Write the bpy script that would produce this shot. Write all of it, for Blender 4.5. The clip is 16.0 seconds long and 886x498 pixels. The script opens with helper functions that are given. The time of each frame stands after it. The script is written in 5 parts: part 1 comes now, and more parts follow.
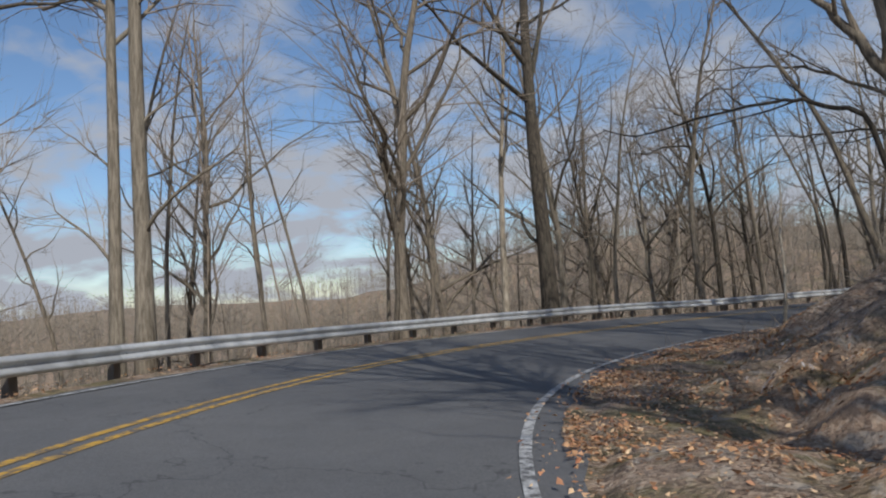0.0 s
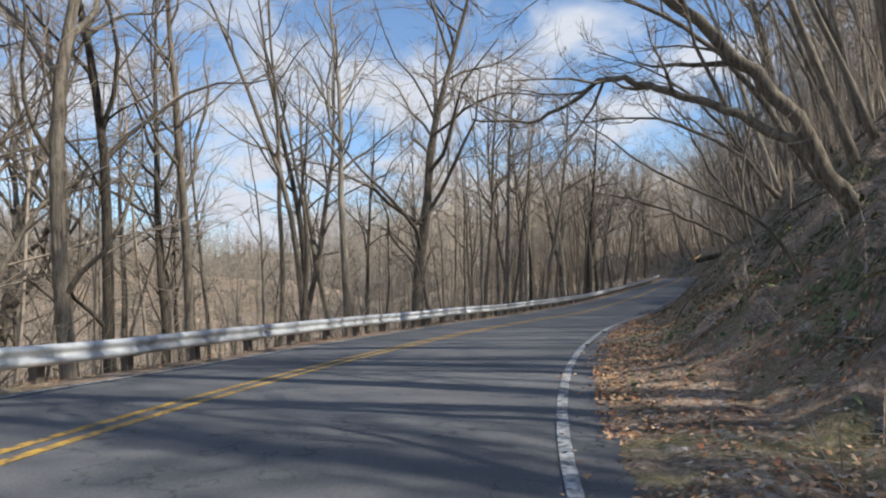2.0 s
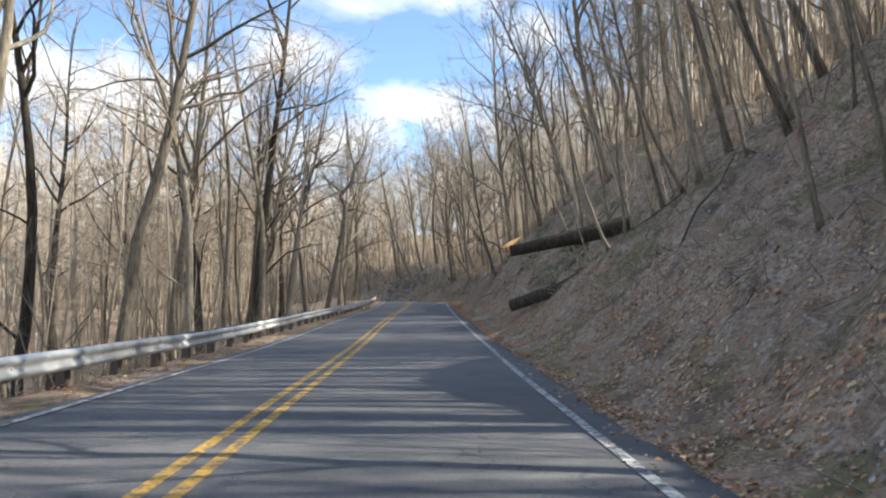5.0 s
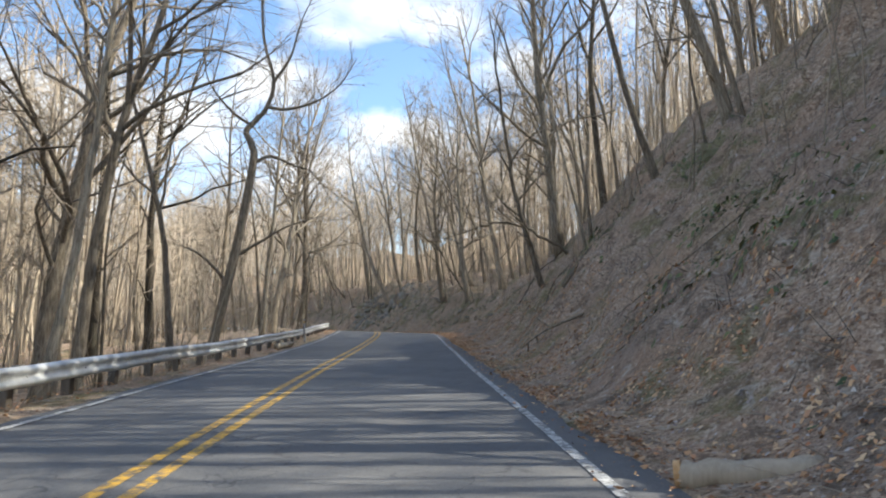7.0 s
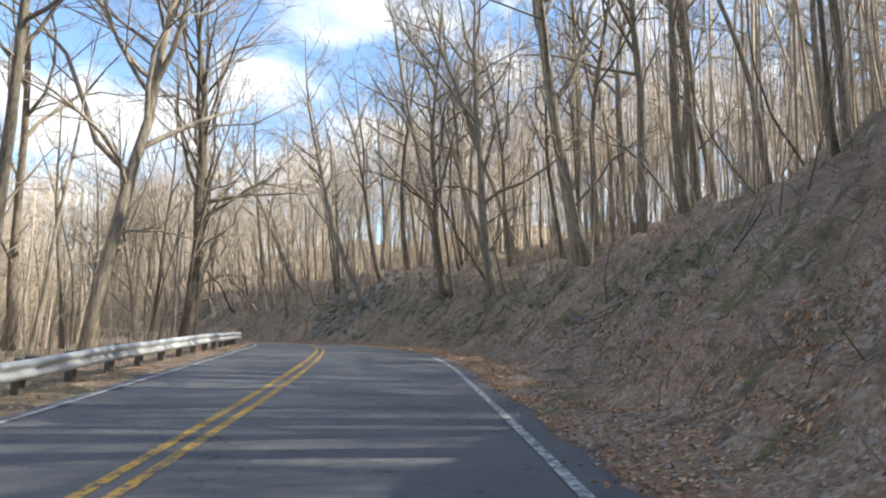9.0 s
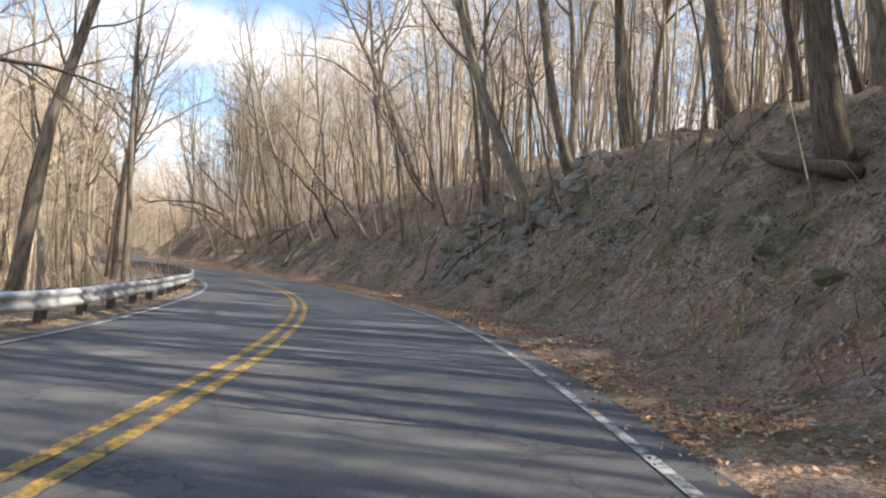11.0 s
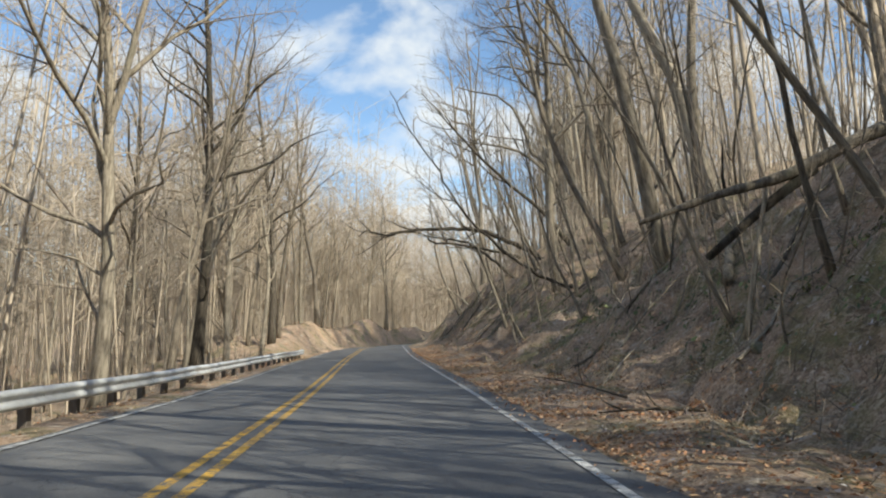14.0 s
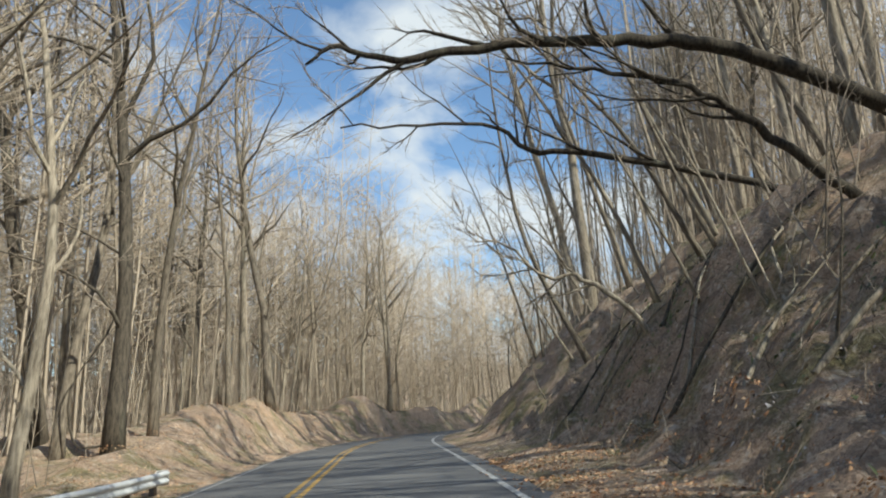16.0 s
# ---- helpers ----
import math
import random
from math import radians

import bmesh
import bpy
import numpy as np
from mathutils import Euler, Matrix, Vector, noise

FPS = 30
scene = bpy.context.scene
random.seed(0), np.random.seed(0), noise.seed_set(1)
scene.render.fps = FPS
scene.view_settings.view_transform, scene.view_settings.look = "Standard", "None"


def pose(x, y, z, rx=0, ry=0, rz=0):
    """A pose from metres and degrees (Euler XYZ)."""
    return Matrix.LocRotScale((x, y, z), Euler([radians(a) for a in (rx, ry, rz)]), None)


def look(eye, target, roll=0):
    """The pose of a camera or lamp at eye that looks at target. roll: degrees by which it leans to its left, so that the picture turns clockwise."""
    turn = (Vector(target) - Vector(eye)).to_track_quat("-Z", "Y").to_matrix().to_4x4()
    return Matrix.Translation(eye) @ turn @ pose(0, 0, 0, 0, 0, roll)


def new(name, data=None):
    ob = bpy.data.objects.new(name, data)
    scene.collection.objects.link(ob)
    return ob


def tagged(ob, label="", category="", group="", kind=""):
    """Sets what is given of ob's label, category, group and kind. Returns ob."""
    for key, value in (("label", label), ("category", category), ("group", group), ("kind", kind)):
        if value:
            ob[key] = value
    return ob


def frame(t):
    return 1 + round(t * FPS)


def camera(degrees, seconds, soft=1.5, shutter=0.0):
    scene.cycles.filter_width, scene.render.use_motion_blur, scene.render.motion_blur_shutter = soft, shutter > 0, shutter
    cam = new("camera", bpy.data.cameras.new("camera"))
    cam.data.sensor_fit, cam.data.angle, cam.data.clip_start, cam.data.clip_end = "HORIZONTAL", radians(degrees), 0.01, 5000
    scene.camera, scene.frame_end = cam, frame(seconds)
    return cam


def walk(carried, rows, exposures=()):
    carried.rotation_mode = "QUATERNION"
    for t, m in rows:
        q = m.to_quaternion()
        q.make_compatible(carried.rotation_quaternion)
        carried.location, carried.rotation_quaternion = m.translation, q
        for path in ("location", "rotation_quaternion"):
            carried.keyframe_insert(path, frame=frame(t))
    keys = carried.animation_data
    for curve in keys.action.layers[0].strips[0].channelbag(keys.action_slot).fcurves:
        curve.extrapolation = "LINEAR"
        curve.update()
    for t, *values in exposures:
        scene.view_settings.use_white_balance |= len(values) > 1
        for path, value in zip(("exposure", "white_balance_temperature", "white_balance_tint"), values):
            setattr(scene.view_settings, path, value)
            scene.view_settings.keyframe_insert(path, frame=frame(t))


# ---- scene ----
cam = camera(63.9, 16.0, soft=2.1)
PATH = [
    (0.00, 4.677, -8.675, 1.176, 10.85, 3.72, 4.03),
    (0.50, 3.773, -3.135, 1.083, -1.41, 3.23, 4.44),
    (1.00, 4.054, 2.690, 0.964, -14.58, 2.59, 4.43),
    (1.50, 5.682, 8.405, 0.826, -27.07, 2.93, 3.54),
    (2.00, 8.428, 13.840, 0.727, -36.67, 3.34, 1.89),
    (2.50, 12.312, 18.834, 0.730, -46.88, 2.06, 1.67),
    (3.00, 17.179, 23.676, 0.798, -54.33, 2.68, 1.00),
    (3.50, 22.759, 28.174, 0.757, -59.38, 3.27, -0.01),
    (4.00, 28.574, 32.465, 0.664, -60.66, 3.97, -0.29),
    (4.20, 31.007, 34.015, 0.619, -60.96, 4.35, 0.26),
    (4.70, 36.891, 37.892, 0.528, -60.69, 4.82, 0.38),
    (5.25, 43.159, 41.800, 0.532, -60.53, 4.95, 0.47),
    (5.80, 49.400, 45.497, 0.644, -61.19, 5.15, 0.44),
    (6.30, 55.221, 48.888, 0.777, -61.63, 5.77, 0.21),
    (6.50, 57.581, 50.302, 0.843, -61.62, 6.31, -0.05),
    (7.00, 63.508, 53.780, 1.039, -62.18, 7.14, -0.32),
    (7.50, 69.453, 57.177, 1.268, -61.97, 7.43, -0.43),
    (8.00, 75.400, 60.539, 1.503, -62.18, 7.54, -0.38),
    (8.20, 77.748, 61.955, 1.586, -61.94, 7.53, -0.61),
    (8.70, 83.706, 65.422, 1.812, -62.90, 7.52, -0.65),
    (9.25, 90.456, 69.567, 2.033, -63.76, 7.10, -0.73),
    (9.80, 97.638, 74.026, 2.278, -63.57, 6.17, -0.99),
    (10.30, 104.732, 78.441, 2.542, -59.84, 4.84, -1.50),
    (10.50, 107.715, 80.229, 2.624, -57.06, 3.33, -1.52),
    (11.00, 114.928, 85.316, 2.738, -49.67, 1.74, -2.65),
    (11.50, 121.700, 91.346, 2.804, -43.32, 0.99, -1.95),
    (12.00, 127.704, 98.328, 2.806, -37.15, 0.63, -1.09),
    (12.50, 132.942, 105.860, 2.757, -31.51, 1.38, -0.04),
    (13.00, 137.456, 113.731, 2.778, -28.84, 1.77, -0.15),
    (13.50, 141.315, 121.804, 2.894, -25.41, 5.25, 0.92),
    (14.00, 144.537, 129.871, 3.006, -23.82, 7.43, 0.99),
    (14.50, 147.380, 137.846, 3.078, -23.69, 8.30, 0.94),
    (15.00, 149.942, 145.775, 3.144, -23.98, 9.92, 1.47),
    (15.50, 152.536, 153.599, 3.241, -23.79, 13.34, 2.84),
    (16.00, 155.036, 161.426, 3.356, -23.85, 13.89, 2.99),
]
# seconds, stops, kelvin, tint
EXPOSURES = [(0.0, -0.62, 6050, 10), (0.5, -0.38, 5950, 9), (1.0, -0.15, 6250, 10), (1.5, 0.0, 6050, 9), (2.5, 0.45, 6350, 9), (3.5, 0.85, 6500, 8),
             (7.0, 1.08, 6500, 6), (8.2, 1.15, 6450, 5), (10.5, 1.12, 6700, 10), (11.0, 1.04, 6800, 10), (12.0, 0.9, 6600, 9), (13.0, 0.8, 7050, 8), (14.0, 0.5, 6550, 3),
             (15.0, 0.4, 6350, 1), (16.0, 0.33, 6300, 1)]
SKY, SUN, CLOUD = 0.15, 5.0, (4.3, 4.4, 4.7, 1)

# bend per metre every 5 m, grade every 20 m, crossfall every 10 m, from 10 m before the start
BEND = [-0.03177, -0.03535, -0.03968, -0.03747, -0.03304, -0.03247, -0.03131, -0.02271, -0.01230, -0.00683,
    -0.00493, -0.00441, -0.00196, 0.00068, -0.00014, -0.00156, -0.00147, -0.00011, 0.00071, -0.00053,
    -0.00100, -0.00035, -0.00089, -0.00257, 0.00090, 0.00071, 0.00096, 0.00147, 0.00351, 0.00633,
    0.00688, 0.01007, 0.01043, 0.01309, 0.01321, 0.01042, 0.01046, 0.01034, 0.01069, 0.01355,
    0.01113, 0.00610, 0.00194, 0.00048, 0.00111, 0.00186, 0.00107, -0.00005, -0.00013, -0.00049,
    -0.00148, -0.00126, -0.00015, 0.00011, 0.00000, -0.01300, -0.01300, -0.01300, -0.01300, -0.01300,
    -0.01300, -0.01300]
GRADE = [-0.0192, -0.0212, -0.0043, -0.0127, 0.0143, 0.0321, 0.0303, 0.0357, 0.0052, -0.0036, 0.0130, 0.0048, 0.0122, 0.0119,
    0.0165, 0.0101]
CROSSFALL = [0.0842, 0.0586, 0.0554, 0.0474, -0.0029, -0.0049, 0.0104, 0.0255, 0.0082, -0.0056, -0.0081, -0.0195, -0.0259, -0.0146,
    0.0130, 0.0214, 0.0235, 0.0061, 0.0251, 0.0408, 0.0289, 0.0149, 0.0041, -0.0109, -0.0284, -0.0420, -0.0636, -0.0632,
    -0.0512, -0.0429, -0.0373, -0.0336]
# offsets of the right and left white lines and of the guard rail, every 25 m
RIGHT_LINE = [3.96, 4.30, 3.88, 3.45, 3.55, 3.45, 3.88, 3.42, 3.67, 3.67, 3.53, 3.65, 3.62]
LEFT_LINE = [2.63, 2.57, 2.47, 2.51, 2.45, 2.47, 2.67, 3.08, 3.15, 2.64, 2.75, 2.83, 2.85]
RAIL = [3.52, 3.40, 3.40, 3.47, 3.49, 3.56, 3.59, 3.64, 3.73, 3.77, 3.79, 3.78, 3.79]

walk(cam, [(t, pose(x, y, z, 90 + p, r, yw)) for t, x, y, z, yw, p, r in PATH], EXPOSURES)

# ---- world and sun ----
SUN_AZ, SUN_EL = math.atan2(0.486, -0.871), radians(38.5)      # x = sin, y = cos
SUN_WAY = Vector((math.sin(SUN_AZ) * math.cos(SUN_EL), math.cos(SUN_AZ) * math.cos(SUN_EL), math.sin(SUN_EL)))


def build_world():
    w = bpy.data.worlds.new("sky")
    scene.world = w
    w.use_nodes = True
    nt = w.node_tree
    nt.nodes.clear()
    n = nt.nodes.new
    out, bg = n("ShaderNodeOutputWorld"), n("ShaderNodeBackground")
    sky = n("ShaderNodeTexSky")
    sky.sky_type, sky.sun_disc = "NISHITA", False
    sky.sun_elevation, sky.sun_rotation = SUN_EL, SUN_AZ
    sky.air_density, sky.dust_density, sky.ozone_density = 1.0, 0.25, 3.0
    tc, sep, com = n("ShaderNodeTexCoord"), n("ShaderNodeSeparateXYZ"), n("ShaderNodeCombineXYZ")
    nt.links.new(tc.outputs["Generated"], sep.inputs[0])
    # flatten the dome so that clouds crowd together towards the horizon
    add = n("ShaderNodeMath"); add.operation = "ADD"; add.inputs[1].default_value = 0.32
    nt.links.new(sep.outputs["Z"], add.inputs[0])
    for axis in ("X", "Y"):
        dv = n("ShaderNodeMath"); dv.operation = "DIVIDE"
        nt.links.new(sep.outputs[axis], dv.inputs[0])
        nt.links.new(add.outputs[0], dv.inputs[1])
        nt.links.new(dv.outputs[0], com.inputs[axis])
    noi = n("ShaderNodeTexNoise")
    noi.inputs["Scale"].default_value, noi.inputs["Detail"].default_value = 3.4, 8.0
    noi.inputs["Roughness"].default_value, noi.inputs["Distortion"].default_value = 0.52, 0.25
    nt.links.new(com.outputs[0], noi.inputs["Vector"])
    ramp = n("ShaderNodeValToRGB")
    ramp.color_ramp.elements[0].position, ramp.color_ramp.elements[1].position = 0.46, 0.62
    low = n("ShaderNodeMapRange")       # more cloud towards the horizon
    low.inputs["From Min"].default_value, low.inputs["From Max"].default_value = 0.05, 0.6
    low.inputs["To Min"].default_value, low.inputs["To Max"].default_value = 0.08, -0.05
    nt.links.new(sep.outputs["Z"], low.inputs["Value"])
    both = n("ShaderNodeMath"); both.operation = "ADD"
    nt.links.new(noi.outputs["Fac"], both.inputs[0])
    nt.links.new(low.outputs[0], both.inputs[1])
    nt.links.new(both.outputs[0], ramp.inputs[0])
    mix = n("ShaderNodeMix"); mix.data_type = "RGBA"
    nt.links.new(ramp.outputs[0], mix.inputs["Factor"])
    nt.links.new(sky.outputs[0], mix.inputs["A"])
    mix.inputs["B"].default_value = CLOUD
    nt.links.new(mix.outputs["Result"], bg.inputs["Color"])
    bg.inputs["Strength"].default_value = SKY
    nt.links.new(bg.outputs[0], out.inputs[0])


build_world()
sun = new("sun", bpy.data.lights.new("sun", "SUN"))
sun.data.energy, sun.data.angle, sun.data.color = SUN, radians(0.5), (1.0, 0.93, 0.83)
sun.matrix_world = look(SUN_WAY * 200, (0, 0, 0))


# ---- materials ----
class Mat:
    """Small builder for node materials in object space."""

    def __init__(self, name, rough=0.8, metal=0.0, spec=0.4):
        self.m = bpy.data.materials.new(name)
        self.m.use_nodes = True
        self.nt = self.m.node_tree
        self.b = self.nt.nodes["Principled BSDF"]
        self.b.inputs["Roughness"].default_value = rough
        self.b.inputs["Metallic"].default_value = metal
        self.b.inputs["Specular IOR Level"].default_value = spec
        self.geo = self.nt.nodes.new("ShaderNodeNewGeometry")
        self.co = self.geo.outputs["Position"]
        self.last = None

    def put(self, sock, value):
        if isinstance(value, bpy.types.NodeSocket):
            self.nt.links.new(value, sock)
        else:
            sock.default_value = value

    def local(self, scale=(1, 1, 1)):
        tc = self.nt.nodes.new("ShaderNodeTexCoord")
        mp = self.nt.nodes.new("ShaderNodeMapping")
        mp.inputs["Scale"].default_value = scale
        self.nt.links.new(tc.outputs["Object"], mp.inputs["Vector"])
        self.co = mp.outputs[0]
        return self

    def noise(self, scale, detail=4.0, rough=0.55, dist=0.0):
        n = self.nt.nodes.new("ShaderNodeTexNoise")
        n.inputs["Scale"].default_value, n.inputs["Detail"].default_value = scale, detail
        n.inputs["Roughness"].default_value, n.inputs["Distortion"].default_value = rough, dist
        self.nt.links.new(self.co, n.inputs["Vector"])
        return n.outputs["Fac"]

    def cells(self, scale, what="Color", feature="F1"):
        n = self.nt.nodes.new("ShaderNodeTexVoronoi")
        n.feature = feature
        n.inputs["Scale"].default_value = scale
        self.nt.links.new(self.co, n.inputs["Vector"])
        if what != "Color":
            return n.outputs[what]
        one = self.nt.nodes.new("ShaderNodeSeparateColor")      # one channel spreads evenly from 0 to 1
        self.nt.links.new(n.outputs["Color"], one.inputs[0])
        return one.outputs[0]

    def crack(self, scale, waver):
        """Distance from wavering cell borders, for cracks."""
        wob = self.nt.nodes.new("ShaderNodeTexNoise")
        wob.inputs["Scale"].default_value, wob.inputs["Detail"].default_value = 1.6, 5.0
        self.nt.links.new(self.co, wob.inputs["Vector"])
        add = self.nt.nodes.new("ShaderNodeVectorMath")
        add.operation = "MULTIPLY_ADD"
        add.inputs[1].default_value = (waver * 5,) * 3
        self.nt.links.new(wob.outputs["Color"], add.inputs[0])
        self.nt.links.new(self.co, add.inputs[2])
        n = self.nt.nodes.new("ShaderNodeTexVoronoi")
        n.feature = "DISTANCE_TO_EDGE"
        n.inputs["Scale"].default_value = scale
        self.nt.links.new(add.outputs[0], n.inputs["Vector"])
        return n.outputs["Distance"]

    def ramp(self, fac, *stops):
        n = self.nt.nodes.new("ShaderNodeValToRGB")
        e = n.color_ramp.elements
        while len(e) < len(stops):
            e.new(0.5)
        for el, (p, c) in zip(e, stops):
            el.position = p
            el.color = (*c, 1) if isinstance(c, tuple) else (c, c, c, 1)
        self.nt.links.new(fac, n.inputs[0])
        return n.outputs[0]

    def mix(self, fac, a, b, mode="MIX"):
        n = self.nt.nodes.new("ShaderNodeMix")
        n.data_type, n.blend_type = "RGBA", mode
        for k, v in (("Factor", fac), ("A", a), ("B", b)):
            if isinstance(v, tuple):
                v = (*v, 1)
            self.put(n.inputs[k], v)
        return n.outputs["Result"]

    def random(self):
        n = self.nt.nodes.new("ShaderNodeObjectInfo")
        return n.outputs["Random"]

    def island(self):
        return self.geo.outputs["Random Per Island"]

    def bump(self, height, strength=0.4, distance=0.02):
        n = self.nt.nodes.new("ShaderNodeBump")
        n.inputs["Strength"].default_value, n.inputs["Distance"].default_value = strength, distance
        self.nt.links.new(height, n.inputs["Height"])
        if self.last:
            self.nt.links.new(self.last, n.inputs["Normal"])
        self.last = n.outputs[0]
        self.nt.links.new(self.last, self.b.inputs["Normal"])
        return self

    def color(self, c):
        self.put(self.b.inputs["Base Color"], (*c, 1) if isinstance(c, tuple) else c)
        return self

    def rough(self, v):
        self.put(self.b.inputs["Roughness"], v)
        return self


def mat_asphalt():
    a = Mat("asphalt", 0.85, spec=0.3)
    big = a.ramp(a.noise(0.22, 5, 0.6), (0.3, (0.112, 0.113, 0.115)), (0.7, (0.17, 0.168, 0.164)))
    grain = a.ramp(a.cells(85), (0.1, 0.72), (0.9, 1.22))
    col = a.mix(0.6, big, grain, "MULTIPLY")
    streak = a.noise(2.2, 6, 0.7)
    col = a.mix(a.ramp(streak, (0.55, 0.0), (0.75, 0.4)), col, (0.082, 0.082, 0.083))
    crack = a.crack(0.33, 0.35)
    col = a.mix(a.ramp(crack, (0.0, 0.6), (0.008, 0.0)), col, (0.035, 0.035, 0.037))
    a.color(col)
    a.rough(a.ramp(a.noise(1.5), (0.3, 0.72), (0.7, 0.92)))
    return a.bump(a.noise(140, 3), 0.35, 0.008).bump(a.noise(6, 3), 0.15, 0.02).m


def mat_paint(name, c, worn):
    a = Mat(name, 0.7, spec=0.35)
    wear = a.ramp(a.noise(9, 8, 0.75), (worn, 0.0), (worn + 0.16, 1.0))
    body = a.mix(a.noise(1.3, 3), c, tuple(v * 0.78 for v in c))
    a.color(a.mix(wear, (0.11, 0.108, 0.105), body))
    return a.bump(a.noise(120, 2), 0.3, 0.005).m


def mat_ground():
    """Weathered leaf litter, with bare grey soil, moss and rotten patches."""
    a = Mat("leaf litter", 0.95, spec=0.15)
    leaf = a.ramp(a.cells(19.0), (0.0, (0.14, 0.094, 0.065)), (0.35, (0.35, 0.245, 0.17)), (0.7, (0.55, 0.405, 0.285)), (1.0, (0.74, 0.60, 0.45)))
    fine = a.ramp(a.cells(48.0), (0.0, (0.14, 0.094, 0.065)), (0.6, (0.46, 0.335, 0.24)), (1.0, (0.72, 0.58, 0.44)))
    col = a.mix(a.ramp(a.noise(3.0, 3), (0.4, 0.1), (0.6, 0.8)), leaf, fine)
    red = a.noise(0.8, 4, 0.6)
    col = a.mix(a.ramp(red, (0.48, 0.0), (0.68, 0.45)), col, (0.45, 0.265, 0.16))
    soil = a.noise(0.33, 7, 0.66)
    col = a.mix(a.ramp(soil, (0.44, 0.0), (0.62, 0.65)), col, (0.29, 0.22, 0.17))
    drift = a.noise(0.22, 5, 0.6, 0.5)
    col = a.mix(a.ramp(drift, (0.50, 0.0), (0.66, 0.6)), col, a.mix(a.cells(26.0), (0.30, 0.19, 0.115), (0.62, 0.45, 0.30)))
    moss = a.noise(0.55, 7, 0.7, 0.8)
    green = a.mix(a.noise(7.0, 4), (0.085, 0.10, 0.035), (0.21, 0.21, 0.075))
    col = a.mix(a.ramp(moss, (0.49, 0.0), (0.62, 0.65)), col, green)
    dark = a.noise(1.9, 8, 0.74, 0.5)
    col = a.mix(a.ramp(dark, (0.50, 0.0), (0.61, 0.62)), col, (0.10, 0.08, 0.06))
    pale = a.noise(3.1, 6, 0.7, 0.8)
    col = a.mix(a.ramp(pale, (0.56, 0.0), (0.63, 0.65)), col, (0.54, 0.47, 0.385))
    a.color(col)
    return a.bump(a.cells(17, "Distance"), 0.7, 0.035).bump(a.noise(2.6, 7, 0.78), 0.8, 0.16).m


def mat_bark(name, dark, light, scale=1.0):
    a = Mat(name, 0.92, spec=0.2).local((1, 1, 0.16))
    furrow = a.noise(16 * scale, 6, 0.7, 0.4)
    col = a.mix(a.ramp(furrow, (0.36, 0.0), (0.62, 1.0)), dark, light)
    tone = a.ramp(a.random(), (0.0, 0.68), (1.0, 1.25))
    col = a.mix(1.0, col, tone, "MULTIPLY")
    blot = a.noise(2.2, 4)
    col = a.mix(a.ramp(blot, (0.55, 0.0), (0.75, 0.35)), col, (0.20, 0.205, 0.15))
    a.color(col)
    return a.bump(furrow, 0.9, 0.03).m


def mat_twig(name, dark, light):
    a = Mat(name, 0.9, spec=0.2)
    a.color(a.mix(1.0, a.mix(a.island(), dark, light), a.ramp(a.random(), (0, 0.75), (1, 1.2)), "MULTIPLY"))
    return a.m


def mat_steel():
    a = Mat("galvanized steel", 0.5, 0.35, 0.5)
    col = a.ramp(a.noise(2.2, 6, 0.65), (0.3, (0.48, 0.49, 0.49)), (0.6, (0.70, 0.71, 0.70)))
    col = a.mix(a.ramp(a.noise(0.9, 7, 0.7), (0.56, 0.0), (0.72, 0.6)), col, (0.25, 0.235, 0.21))
    a.color(a.mix(1.0, col, a.ramp(a.random(), (0, 0.8), (1, 1.1)), "MULTIPLY"))
    a.rough(a.ramp(a.noise(7, 4), (0.3, 0.42), (0.7, 0.68)))
    return a.bump(a.noise(30, 3), 0.12, 0.005).m


def mat_wood_post(name="weathered post wood", dark=(0.10, 0.085, 0.07), light=(0.23, 0.20, 0.165)):
    a = Mat(name, 0.9, spec=0.2).local((1, 1, 0.12))
    f = a.noise(30, 5, 0.6)
    a.color(a.mix(f, dark, light))
    return a.bump(f, 0.6, 0.01).m


def mat_leaf(name="fallen leaf", grey=0.0):
    """grey: how far the leaves have rotted to grey brown."""
    a = Mat(name, 0.8, spec=0.25)
    tones = ((0.15, 0.082, 0.046), (0.40, 0.205, 0.10), (0.58, 0.34, 0.175), (0.74, 0.54, 0.33), (0.44, 0.17, 0.08))
    old = [tuple(v * (1 - grey) + m * 1.0 * grey for v in c) for c, m in ((c, sum(c) / 3) for c in tones)]
    a.color(a.ramp(a.island(), *zip((0.0, 0.28, 0.55, 0.78, 1.0), old)))
    return a.m


def mat_green(name="evergreen leaf", c0=(0.05, 0.07, 0.028), c1=(0.20, 0.22, 0.09)):
    a = Mat(name, 0.65, spec=0.3)
    a.color(a.mix(a.island(), c0, c1))
    return a.m


def mat_rock():
    a = Mat("mossy rock", 0.9, spec=0.25)
    col = a.ramp(a.noise(1.8, 7, 0.7), (0.3, (0.15, 0.14, 0.12)), (0.7, (0.42, 0.395, 0.345)))
    col = a.mix(a.ramp(a.noise(5.0, 6, 0.7), (0.5, 0.0), (0.66, 0.6)), col, (0.13, 0.115, 0.095))
    col = a.mix(1.0, col, a.ramp(a.random(), (0, 0.75), (1, 1.15)), "MULTIPLY")
    col = a.mix(a.ramp(a.noise(0.9, 5, 0.65), (0.47, 0.0), (0.60, 0.75)), col, (0.125, 0.125, 0.05))
    col = a.mix(a.ramp(a.noise(2.3, 6, 0.7, 0.6), (0.5, 0.0), (0.62, 0.7)), col, (0.17, 0.125, 0.09))
    a.color(col)
    return a.bump(a.noise(6, 8, 0.7), 0.8, 0.06).m


